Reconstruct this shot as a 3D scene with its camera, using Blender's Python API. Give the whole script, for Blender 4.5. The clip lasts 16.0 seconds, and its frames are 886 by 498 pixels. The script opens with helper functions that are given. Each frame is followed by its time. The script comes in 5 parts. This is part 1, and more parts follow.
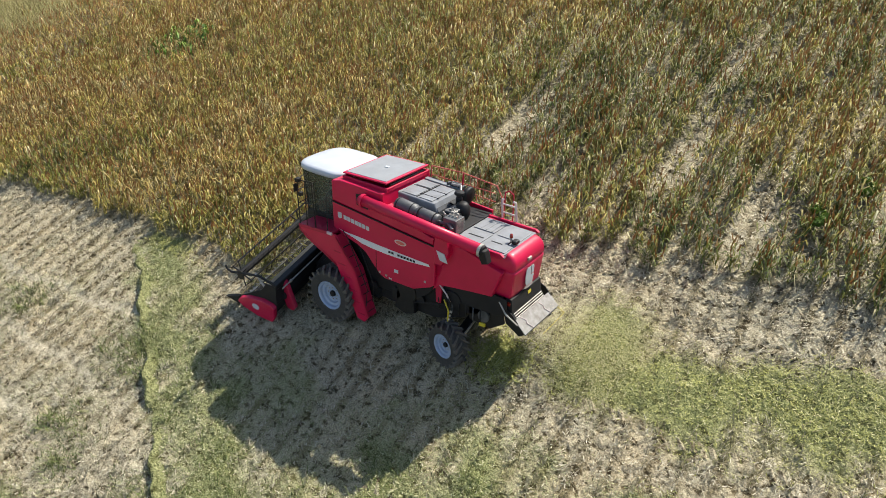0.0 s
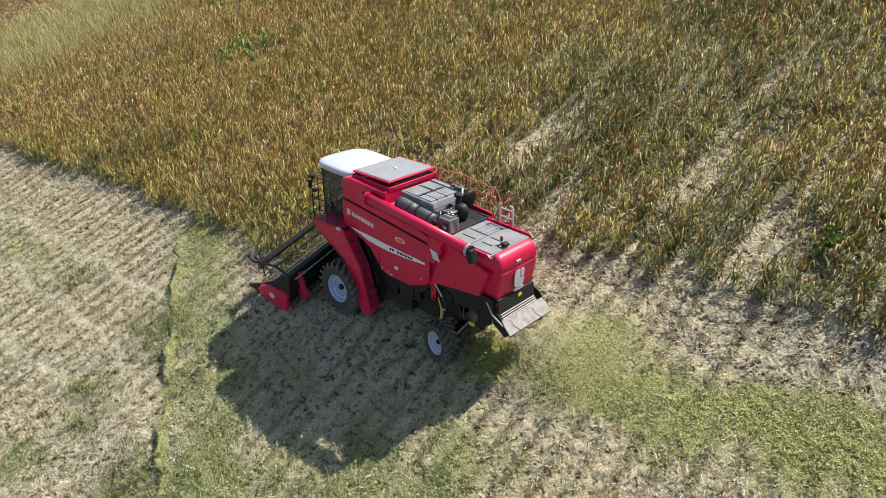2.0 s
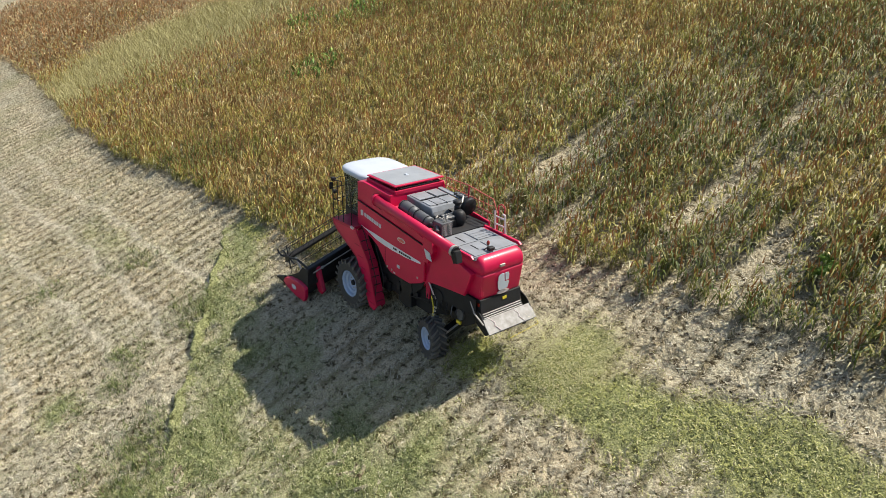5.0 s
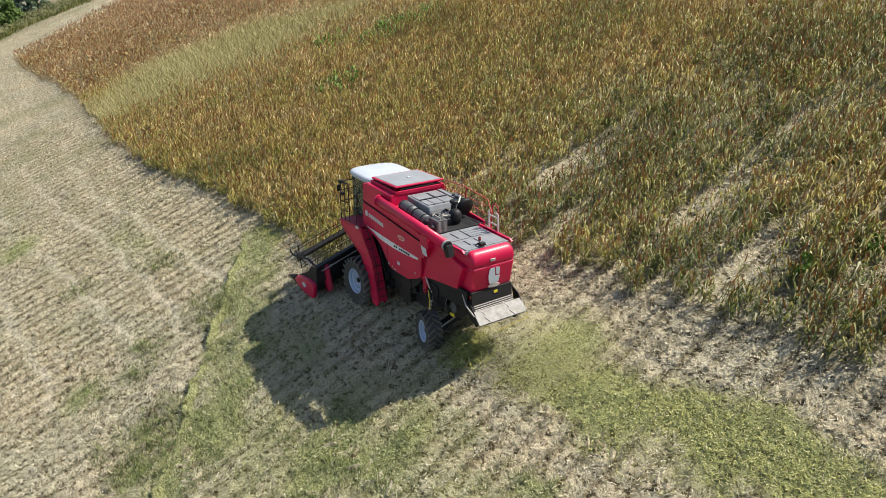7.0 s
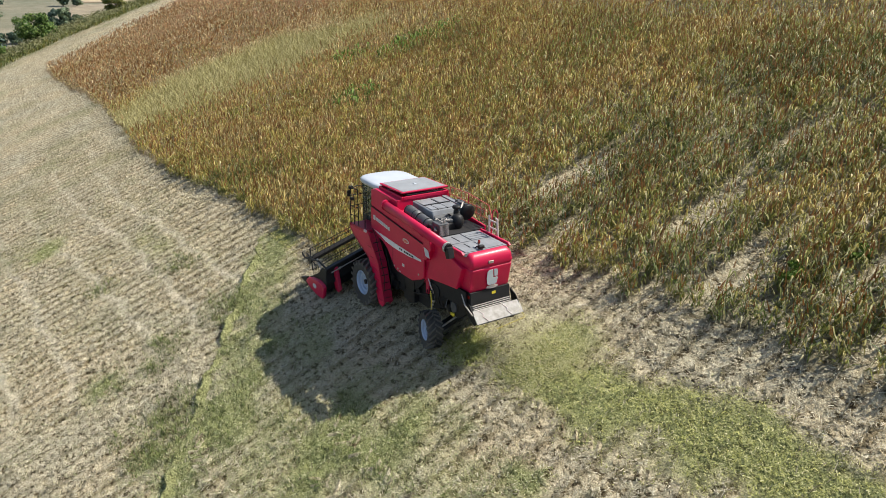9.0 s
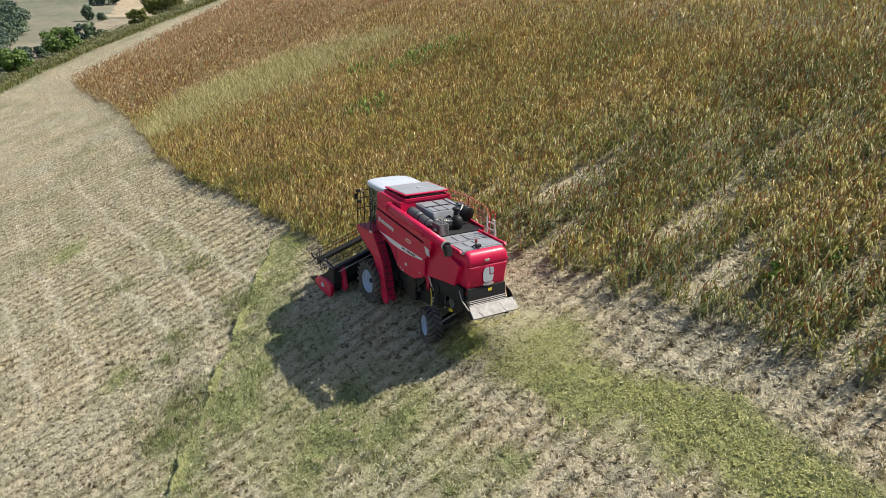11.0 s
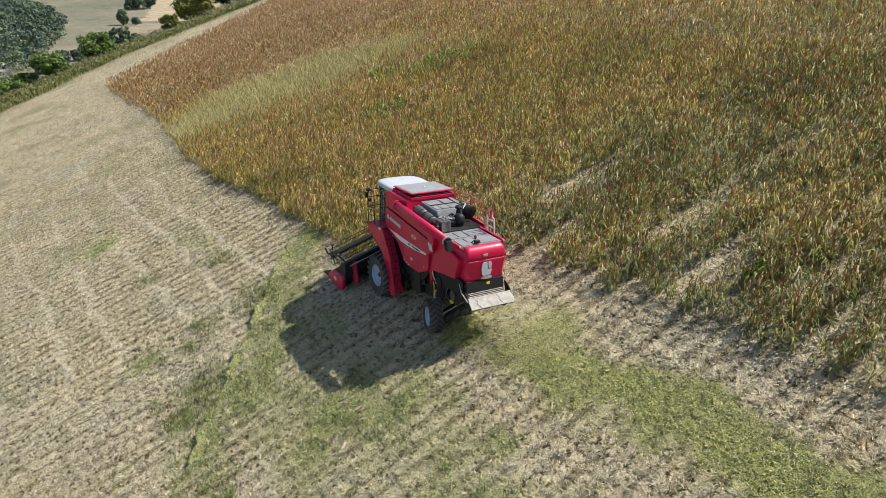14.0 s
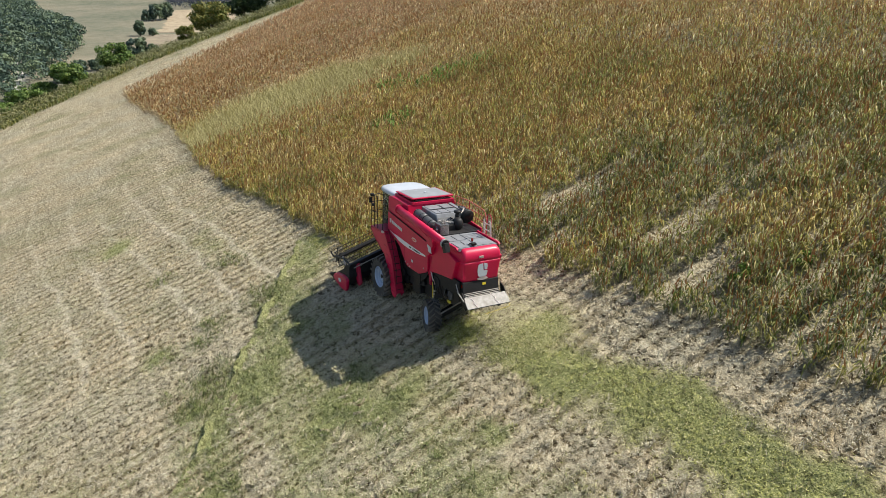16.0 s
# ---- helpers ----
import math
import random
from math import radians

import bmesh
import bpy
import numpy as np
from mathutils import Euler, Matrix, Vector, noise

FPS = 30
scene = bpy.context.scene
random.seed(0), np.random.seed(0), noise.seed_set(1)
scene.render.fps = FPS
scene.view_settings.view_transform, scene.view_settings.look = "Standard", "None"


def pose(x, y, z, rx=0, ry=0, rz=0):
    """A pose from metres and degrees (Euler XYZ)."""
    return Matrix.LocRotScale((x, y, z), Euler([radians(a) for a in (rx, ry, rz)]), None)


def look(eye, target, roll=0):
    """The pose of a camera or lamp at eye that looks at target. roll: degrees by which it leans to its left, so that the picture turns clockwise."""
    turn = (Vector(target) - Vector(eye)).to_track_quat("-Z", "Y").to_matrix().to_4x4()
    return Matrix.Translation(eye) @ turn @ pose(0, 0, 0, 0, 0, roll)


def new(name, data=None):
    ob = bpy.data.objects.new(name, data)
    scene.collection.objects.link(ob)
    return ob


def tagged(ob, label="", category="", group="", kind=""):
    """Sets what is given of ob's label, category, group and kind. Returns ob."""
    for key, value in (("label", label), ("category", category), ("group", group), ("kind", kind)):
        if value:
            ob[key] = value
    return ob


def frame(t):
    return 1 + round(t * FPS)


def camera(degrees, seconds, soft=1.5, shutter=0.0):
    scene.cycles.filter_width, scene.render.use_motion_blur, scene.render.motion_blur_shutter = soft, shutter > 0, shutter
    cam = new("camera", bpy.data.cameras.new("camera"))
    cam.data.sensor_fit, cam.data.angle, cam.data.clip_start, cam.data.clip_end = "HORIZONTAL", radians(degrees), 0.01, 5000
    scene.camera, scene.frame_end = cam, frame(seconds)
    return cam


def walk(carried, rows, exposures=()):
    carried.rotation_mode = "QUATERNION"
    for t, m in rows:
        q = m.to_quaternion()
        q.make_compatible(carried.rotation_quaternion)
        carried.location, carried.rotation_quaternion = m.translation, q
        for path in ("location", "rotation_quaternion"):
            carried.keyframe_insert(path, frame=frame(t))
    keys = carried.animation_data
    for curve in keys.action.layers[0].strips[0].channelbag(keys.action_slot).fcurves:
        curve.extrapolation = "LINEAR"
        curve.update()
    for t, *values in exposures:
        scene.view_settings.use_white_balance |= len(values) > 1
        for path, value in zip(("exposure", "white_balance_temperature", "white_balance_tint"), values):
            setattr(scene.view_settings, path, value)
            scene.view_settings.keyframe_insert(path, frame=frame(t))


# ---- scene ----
cam = camera(66.0, 16.0, soft=0.4)

# seconds, eye, point ahead, roll
ROWS = [
    (0.0, (-12.561, 12.161, 11.468), (-2.367, -2.344, 2.212), 1.83),
    (0.5, (-13.150, 11.945, 11.432), (-2.468, -2.242, 2.232), 1.72),
    (1.0, (-13.683, 11.719, 11.418), (-2.483, -2.147, 2.347), 1.98),
    (1.5, (-14.251, 11.492, 11.412), (-2.566, -2.031, 2.435), 1.78),
    (2.0, (-14.720, 11.264, 11.418), (-2.591, -1.892, 2.485), 1.60),
    (2.5, (-15.210, 11.040, 11.458), (-2.684, -1.779, 2.582), 1.98),
    (3.0, (-15.757, 10.830, 11.510), (-2.866, -1.667, 2.697), 1.94),
    (3.5, (-16.260, 10.647, 11.541), (-3.000, -1.550, 2.858), 2.20),
    (4.0, (-16.677, 10.525, 11.527), (-3.092, -1.377, 2.936), 2.15),
    (6.5, (-18.938, 10.277, 11.217), (-4.170, -0.729, 3.421), 1.74),
    (7.0, (-19.311, 10.270, 11.180), (-4.366, -0.567, 3.487), 1.50),
    (7.5, (-19.612, 10.295, 11.196), (-4.518, -0.407, 3.603), 1.94),
    (8.0, (-19.928, 10.348, 11.206), (-4.716, -0.232, 3.677), 1.78),
    (8.5, (-20.272, 10.411, 11.216), (-4.965, -0.112, 3.801), 1.77),
    (9.0, (-20.533, 10.473, 11.223), (-5.128, 0.006, 3.933), 1.83),
    (11.5, (-22.239, 10.797, 11.191), (-6.374, 0.721, 4.352), 1.86),
    (12.0, (-22.540, 10.815, 11.232), (-6.595, 0.852, 4.411), 1.71),
    (12.5, (-22.807, 10.812, 11.341), (-6.780, 0.979, 4.525), 2.02),
    (13.0, (-23.001, 10.803, 11.445), (-6.891, 1.092, 4.650), 2.22),
    (13.5, (-23.249, 10.804, 11.483), (-7.096, 1.191, 4.652), 2.03),
    (14.0, (-23.553, 10.819, 11.470), (-7.357, 1.284, 4.629), 1.84),
    (14.5, (-23.852, 10.848, 11.446), (-7.586, 1.363, 4.704), 1.90),
    (15.0, (-24.145, 10.893, 11.440), (-7.807, 1.473, 4.782), 1.91),
    (15.5, (-24.442, 10.953, 11.474), (-8.060, 1.570, 4.872), 1.79),
    (16.0, (-24.802, 11.020, 11.555), (-8.351, 1.711, 5.017), 2.13),
]
walk(cam, [(t, look(e, p, r)) for t, e, p, r in ROWS], [(0.0, 0.65), (5.0, 0.60), (10.0, 0.52), (16.0, 0.45)])
# ---- light ----
SUN_DIR = Vector((0.17, 0.75, -1.0)).normalized()
world = bpy.data.worlds.new("world")
scene.world = world
world.use_nodes = True
wn = world.node_tree
wn.nodes.clear()
sky = wn.nodes.new("ShaderNodeTexSky")
sky.sky_type = "NISHITA"
sky.sun_disc = False
sky.sun_elevation = math.asin(-SUN_DIR.z)
sky.sun_rotation = math.atan2(-SUN_DIR.x, -SUN_DIR.y)
wb = wn.nodes.new("ShaderNodeBackground")
wb.inputs["Strength"].default_value = 0.105
wo = wn.nodes.new("ShaderNodeOutputWorld")
wn.links.new(sky.outputs[0], wb.inputs[0])
wn.links.new(wb.outputs[0], wo.inputs[0])
sun_data = bpy.data.lights.new("sun", "SUN")
sun_data.energy = 5.0
sun_data.angle = radians(0.53)
sun_data.color = (1.0, 0.945, 0.84)
sun = new("sun", sun_data)
sun.matrix_world = look((-20, -40, 60), Vector((-20, -40, 60)) + SUN_DIR)

# ---- materials ----
def nodes_of(m):
    m.use_nodes = True
    return m.node_tree.nodes, m.node_tree.links, m.node_tree.nodes["Principled BSDF"]


def ramp(ns, ls, fac, stops):
    r = ns.new("ShaderNodeValToRGB")
    el = r.color_ramp.elements
    while len(el) < len(stops):
        el.new(0.5)
    for e, (p, c) in zip(el, stops):
        e.position, e.color = p, (*c, 1.0)
    ls.new(fac, r.inputs[0])
    return r.outputs[0]


def noise_of(ns, ls, vec, scale, detail=4.0, rough=0.6):
    n = ns.new("ShaderNodeTexNoise")
    n.inputs["Scale"].default_value, n.inputs["Detail"].default_value, n.inputs["Roughness"].default_value = scale, detail, rough
    if vec is not None:
        ls.new(vec, n.inputs["Vector"])
    return n.outputs[0]


def mix_of(ns, ls, fac, a, b, mode="MIX"):
    n = ns.new("ShaderNodeMix")
    n.data_type, n.blend_type = "RGBA", mode
    for slot, value in (("Factor", fac), ("A", a), ("B", b)):
        socket = n.inputs[0] if slot == "Factor" else n.inputs[6] if slot == "A" else n.inputs[7]
        if isinstance(value, bpy.types.NodeSocket):
            ls.new(value, socket)
        elif slot == "Factor":
            socket.default_value = value
        else:
            socket.default_value = (*value, 1.0)
    return n.outputs[2]


def math_of(ns, ls, op, a, b=0.0, clamp=False):
    n = ns.new("ShaderNodeMath")
    n.operation, n.use_clamp = op, clamp
    for socket, value in zip(n.inputs, (a, b)):
        if isinstance(value, bpy.types.NodeSocket):
            ls.new(value, socket)
        else:
            socket.default_value = value
    return n.outputs[0]


def surface(name, base, other, rough=0.5, metal=0.0, scale=3.0, fine=60.0, bump=0.1, coat=0.0, dust=0.0, dust_colour=(0.36, 0.30, 0.21), gloss=0.5):
    """A painted, plastic, rubber or metal surface: two colours by a broad noise, fine grain, dust that settles on upward faces."""
    m = bpy.data.materials.new(name)
    ns, ls, p = nodes_of(m)
    pos = ns.new("ShaderNodeTexCoord").outputs["Object"]
    broad, grain = noise_of(ns, ls, pos, scale, 5), noise_of(ns, ls, pos, fine, 3)
    col = mix_of(ns, ls, ramp(ns, ls, broad, [(0.35, (0, 0, 0)), (0.7, (1, 1, 1))]), base, other)
    if dust:
        spots = noise_of(ns, ls, pos, scale * 4, 6, 0.7)
        up = ns.new("ShaderNodeNewGeometry")
        sep = ns.new("ShaderNodeSeparateXYZ")
        ls.new(up.outputs["Normal"], sep.inputs[0])
        level = math_of(ns, ls, "MULTIPLY_ADD", sep.outputs[2], 0.6, True)
        level.node.inputs[2].default_value = 0.35
        amount = math_of(ns, ls, "MULTIPLY", math_of(ns, ls, "MULTIPLY", level, spots), dust, True)
        col = mix_of(ns, ls, amount, col, dust_colour)
    ls.new(col, p.inputs["Base Color"])
    ls.new(math_of(ns, ls, "MULTIPLY_ADD", grain, 0.25, True), p.inputs["Roughness"])
    p.inputs["Roughness"].links[0].from_node.inputs[2].default_value = max(0.0, rough - 0.12)
    p.inputs["Metallic"].default_value = metal
    p.inputs["Coat Weight"].default_value = coat
    p.inputs["Specular IOR Level"].default_value = gloss
    p.inputs["Coat Roughness"].default_value = 0.15
    b = ns.new("ShaderNodeBump")
    b.inputs["Strength"].default_value, b.inputs["Distance"].default_value = bump, 0.01
    ls.new(grain, b.inputs["Height"])
    ls.new(b.outputs[0], p.inputs["Normal"])
    return m


RED = surface("red_paint", (0.56, 0.003, 0.058), (0.46, 0.003, 0.046), rough=0.42, scale=1.2, bump=0.05, coat=0.08, dust=0.055, gloss=0.3)
# darker copy of RED for inner and lower parts, their shade in the colour
RED_DARK = surface("shaded_red_paint", (0.42, 0.004, 0.044), (0.33, 0.004, 0.034), rough=0.5, scale=3, bump=0.08, dust=0.06, gloss=0.3)
WHITE = surface("white_roof", (0.50, 0.53, 0.57), (0.45, 0.48, 0.52), rough=0.35, scale=2, bump=0.02, coat=0.2, dust=0.06)
STRIPE = surface("silver_film", (0.70, 0.71, 0.73), (0.62, 0.63, 0.65), rough=0.35, scale=4, bump=0.02)
DECK = surface("grey_deck", (0.225, 0.24, 0.262), (0.155, 0.165, 0.18), rough=0.5, scale=2.5, bump=0.12, dust=0.2)
PLATE = surface("dusty_plate", (0.32, 0.315, 0.305), (0.17, 0.16, 0.15), rough=0.6, metal=0.1, scale=6, bump=0.15, dust=0.4)
LID = surface("grey_lid", (0.27, 0.29, 0.31), (0.22, 0.235, 0.25), rough=0.5, scale=2, bump=0.05, dust=0.18)
BLACK = surface("black_paint", (0.008, 0.008, 0.009), (0.013, 0.013, 0.014), rough=0.55, scale=4, bump=0.1, dust=0.035, gloss=0.3)
DARK = surface("dark_chassis", (0.012, 0.0125, 0.015), (0.007, 0.007, 0.008), rough=0.65, scale=3, bump=0.15, dust=0.04, gloss=0.3)
STEEL = surface("bare_steel", (0.46, 0.44, 0.42), (0.34, 0.32, 0.30), rough=0.5, metal=0.4, scale=5, bump=0.1, dust=0.7)
PIPE = surface("grey_pipe", (0.085, 0.09, 0.098), (0.05, 0.053, 0.058), rough=0.5, metal=0.2, scale=6, bump=0.1, dust=0.12)
TYRE = surface("tyre_rubber", (0.022, 0.023, 0.025), (0.04, 0.038, 0.035), rough=0.75, scale=5, fine=90, bump=0.2, dust=0.45, dust_colour=(0.20, 0.17, 0.13))
LUG = surface("dusty_tread", (0.060, 0.057, 0.052), (0.105, 0.095, 0.080), rough=0.8, scale=7, fine=90, bump=0.2, dust=0.5, dust_colour=(0.24, 0.20, 0.15))
RIM = surface("rim_paint", (0.33, 0.41, 0.56), (0.27, 0.34, 0.47), rough=0.4, metal=0.0, scale=5, bump=0.05, dust=0.2)
YELLOW = surface("yellow_paint", (0.65, 0.52, 0.03), (0.55, 0.43, 0.03), rough=0.45, scale=6, bump=0.05)
AMBER = surface("amber_lens", (0.30, 0.022, 0.012), (0.24, 0.016, 0.010), rough=0.2, scale=6, bump=0.02, coat=0.5)
SALMON = surface("faded_red_tube", (0.62, 0.16, 0.12), (0.55, 0.10, 0.08), rough=0.5, scale=5, bump=0.05)
PALE = surface("pale_ladder", (0.66, 0.56, 0.54), (0.58, 0.44, 0.42), rough=0.5, scale=5, bump=0.05, dust=0.2)

GLASS = bpy.data.materials.new("cab_glass")
_ns, _ls, _p = nodes_of(GLASS)
_p.inputs["Base Color"].default_value = (0.30, 0.37, 0.34, 1)
_p.inputs["Roughness"].default_value = 0.03
_p.inputs["Transmission Weight"].default_value = 0.9
_p.inputs["IOR"].default_value = 1.25


def plant(name, stops, patch_stops=None, patch_scale=0.05, rough=0.6, translucent=0.15, patch_mix=0.5, ripen=0.0, clumps=0.0):
    """Leaves, straw or seed heads: a colour for each blade, and drifts of colour over the field."""
    m = bpy.data.materials.new(name)
    ns, ls, p = nodes_of(m)
    geo = ns.new("ShaderNodeNewGeometry")
    col = ramp(ns, ls, geo.outputs["Random Per Island"], stops)
    if patch_stops:
        drift = noise_of(ns, ls, geo.outputs["Position"], patch_scale, 6, 0.62)
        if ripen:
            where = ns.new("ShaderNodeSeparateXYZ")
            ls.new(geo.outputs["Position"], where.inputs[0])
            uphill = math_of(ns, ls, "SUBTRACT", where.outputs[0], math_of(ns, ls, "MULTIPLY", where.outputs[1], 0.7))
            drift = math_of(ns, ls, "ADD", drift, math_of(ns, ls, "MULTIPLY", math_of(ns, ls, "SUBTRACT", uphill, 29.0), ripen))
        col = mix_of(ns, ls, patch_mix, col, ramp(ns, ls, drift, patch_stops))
    if clumps:
        thick = noise_of(ns, ls, geo.outputs["Position"], clumps, 5, 0.7)
        col = mix_of(ns, ls, 1.0, col, ramp(ns, ls, thick, [(0.36, (0.60, 0.67, 0.62)), (0.5, (1.0, 1.0, 1.0)), (0.64, (1.30, 1.24, 1.20))]), "MULTIPLY")
    ls.new(col, p.inputs["Base Color"])
    p.inputs["Roughness"].default_value = rough
    p.inputs["Specular IOR Level"].default_value = 0.3
    if translucent:
        out = ns["Material Output"]
        t = ns.new("ShaderNodeBsdfTranslucent")
        ls.new(col, t.inputs["Color"])
        mx = ns.new("ShaderNodeMixShader")
        mx.inputs[0].default_value = translucent
        ls.new(p.outputs[0], mx.inputs[1])
        ls.new(t.outputs[0], mx.inputs[2])
        ls.new(mx.outputs[0], out.inputs[0])
    return m


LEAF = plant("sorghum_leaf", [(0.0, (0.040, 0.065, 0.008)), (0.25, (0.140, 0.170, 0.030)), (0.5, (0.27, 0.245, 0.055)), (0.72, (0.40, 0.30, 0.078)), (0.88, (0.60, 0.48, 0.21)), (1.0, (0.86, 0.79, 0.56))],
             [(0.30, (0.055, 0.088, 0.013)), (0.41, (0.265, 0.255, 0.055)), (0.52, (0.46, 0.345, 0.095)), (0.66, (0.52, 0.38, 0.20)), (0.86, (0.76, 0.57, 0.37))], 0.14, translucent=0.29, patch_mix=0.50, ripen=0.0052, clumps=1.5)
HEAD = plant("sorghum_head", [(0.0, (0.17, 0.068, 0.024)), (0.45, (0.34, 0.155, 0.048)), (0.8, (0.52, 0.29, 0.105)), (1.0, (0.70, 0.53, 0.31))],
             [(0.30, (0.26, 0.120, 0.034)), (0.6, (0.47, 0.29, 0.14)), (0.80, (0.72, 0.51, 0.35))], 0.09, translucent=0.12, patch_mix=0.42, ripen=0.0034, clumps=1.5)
DRY_GRASS = plant("dry_grass", [(0.0, (0.27, 0.245, 0.085)), (0.5, (0.43, 0.380, 0.155)), (1.0, (0.58, 0.52, 0.27))], None)
WEED = plant("weed_leaf", [(0.0, (0.06, 0.12, 0.018)), (0.5, (0.12, 0.21, 0.03)), (1.0, (0.22, 0.31, 0.06))], None, translucent=0.25)
STRAW = plant("straw", [(0.0, (0.14, 0.115, 0.070)), (0.35, (0.36, 0.315, 0.215)), (0.7, (0.57, 0.51, 0.365)), (1.0, (0.70, 0.64, 0.48))], None, translucent=0.0)
STUB = plant("stubble_stalk", [(0.0, (0.14, 0.11, 0.062)), (0.5, (0.38, 0.325, 0.21)), (1.0, (0.70, 0.62, 0.46))], None, translucent=0.0)
CHAFF = plant("green_chaff", [(0.0, (0.17, 0.180, 0.040)), (0.4, (0.33, 0.335, 0.080)), (0.8, (0.47, 0.46, 0.155)), (1.0, (0.66, 0.61, 0.35))], None, translucent=0.1)
OLD_CHAFF = plant("old_chaff", [(0.0, (0.10, 0.120, 0.034)), (0.35, (0.235, 0.265, 0.100)), (0.75, (0.42, 0.425, 0.21)), (1.0, (0.62, 0.585, 0.37))], None, translucent=0.1)
CLUMP = plant("regrowth_leaf", [(0.0, (0.07, 0.075, 0.028)), (0.5, (0.20, 0.180, 0.085)), (1.0, (0.42, 0.36, 0.21))], None, translucent=0.1)
TREE_LEAF = plant("bush_leaf", [(0.0, (0.045, 0.090, 0.018)), (0.5, (0.095, 0.165, 0.032)), (1.0, (0.19, 0.25, 0.060))], None, translucent=0.2)
# lighter and bluer leaves: the haze of distance is put into the colour
HAZED_LEAF = plant("hazed_leaf", [(0.0, (0.050, 0.078, 0.055)), (0.5, (0.085, 0.125, 0.082)), (1.0, (0.135, 0.175, 0.105))], [(0.38, (0.028, 0.055, 0.050)), (0.50, (0.075, 0.115, 0.075)), (0.62, (0.17, 0.215, 0.105))], 0.07, translucent=0.1, patch_mix=0.75)
BARK = surface("bark", (0.10, 0.075, 0.05), (0.06, 0.045, 0.03), rough=0.85, scale=6, bump=0.5)


def ground_material():
    m = bpy.data.materials.new("field_soil")
    ns, ls, p = nodes_of(m)
    geo = ns.new("ShaderNodeNewGeometry")
    pos = geo.outputs["Position"]

    def mask(attr):
        a = ns.new("ShaderNodeAttribute")
        a.attribute_name = attr
        return a.outputs["Fac"]

    broad, mid, fine = noise_of(ns, ls, pos, 0.25, 5), noise_of(ns, ls, pos, 2.2, 6, 0.7), noise_of(ns, ls, pos, 26, 5, 0.75)
    soil = ramp(ns, ls, mid, [(0.34, (0.20, 0.170, 0.117)), (0.5, (0.52, 0.465, 0.343)), (0.68, (0.68, 0.62, 0.47))])
    soil = mix_of(ns, ls, 0.55, soil, ramp(ns, ls, fine, [(0.38, (0.065, 0.056, 0.037)), (0.48, (0.42, 0.375, 0.275)), (0.60, (0.72, 0.665, 0.53))]))
    warm = ramp(ns, ls, broad, [(0.35, (0.9, 0.92, 0.9)), (0.65, (1.06, 1.0, 0.9))])
    soil = mix_of(ns, ls, 1.0, soil, warm, "MULTIPLY")
    where = ns.new("ShaderNodeSeparateXYZ")
    ls.new(pos, where.inputs[0])
    phase = math_of(ns, ls, "ADD", math_of(ns, ls, "MULTIPLY", where.outputs[0], 8.976), math_of(ns, ls, "MULTIPLY", where.outputs[1], 0.36))
    drill = math_of(ns, ls, "COSINE", math_of(ns, ls, "ADD", phase, math_of(ns, ls, "MULTIPLY", broad, 1.5)))
    patchy = ramp(ns, ls, noise_of(ns, ls, pos, 0.6, 4), [(0.36, (0, 0, 0)), (0.56, (1, 1, 1))])
    drill = math_of(ns, ls, "MULTIPLY", math_of(ns, ls, "MULTIPLY", math_of(ns, ls, "MULTIPLY", drill, 0.6), mid), patchy)
    rows = ramp(ns, ls, math_of(ns, ls, "ADD", drill, 0.5), [(0.50, (1.06, 1.06, 1.06)), (0.75, (0.60, 0.57, 0.50))])
    soil = mix_of(ns, ls, 1.0, soil, rows, "MULTIPLY")
    holes = noise_of(ns, ls, pos, 5.5, 4, 0.6)
    # low spots darkened: the shade of crevices is painted into the soil
    soil = mix_of(ns, ls, 1.0, soil, ramp(ns, ls, holes, [(0.36, (0.42, 0.38, 0.32)), (0.48, (1.06, 1.04, 1.0))]), "MULTIPLY")
    lane = math_of(ns, ls, "MULTIPLY", mask("lane"), math_of(ns, ls, "MULTIPLY", mid, 1.5), True)
    soil = mix_of(ns, ls, lane, soil, (0.66, 0.595, 0.45))
    green = ramp(ns, ls, fine, [(0.36, (0.055, 0.070, 0.024)), (0.5, (0.255, 0.275, 0.105)), (0.64, (0.47, 0.47, 0.235))])
    edge = math_of(ns, ls, "MULTIPLY_ADD", mid, 0.9)
    edge.node.inputs[2].default_value = -0.45
    cover = math_of(ns, ls, "ADD", mask("chaff"), edge)
    cover = math_of(ns, ls, "MULTIPLY", math_of(ns, ls, "MULTIPLY", cover, 1.3, True), mask("chaff"), True)
    col = mix_of(ns, ls, cover, soil, green)
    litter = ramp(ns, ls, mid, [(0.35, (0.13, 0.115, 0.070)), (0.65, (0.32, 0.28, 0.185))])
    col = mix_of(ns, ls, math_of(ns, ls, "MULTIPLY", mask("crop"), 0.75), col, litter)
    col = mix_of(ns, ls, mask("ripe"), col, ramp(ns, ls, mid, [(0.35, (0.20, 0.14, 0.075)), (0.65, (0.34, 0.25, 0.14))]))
    drift = ramp(ns, ls, noise_of(ns, ls, pos, 0.16, 5, 0.65), [(0.52, (0, 0, 0)), (0.68, (0.85, 0.85, 0.85))])
    col = mix_of(ns, ls, math_of(ns, ls, "MULTIPLY", drift, mask("strip")), col, ramp(ns, ls, fine, [(0.38, (0.11, 0.12, 0.045)), (0.6, (0.38, 0.36, 0.20))]))
    grass = ramp(ns, ls, mid, [(0.35, (0.06, 0.09, 0.02)), (0.65, (0.17, 0.17, 0.06))])
    col = mix_of(ns, ls, mask("verge"), col, grass)
    meadow = noise_of(ns, ls, pos, 0.010, 4, 0.55)
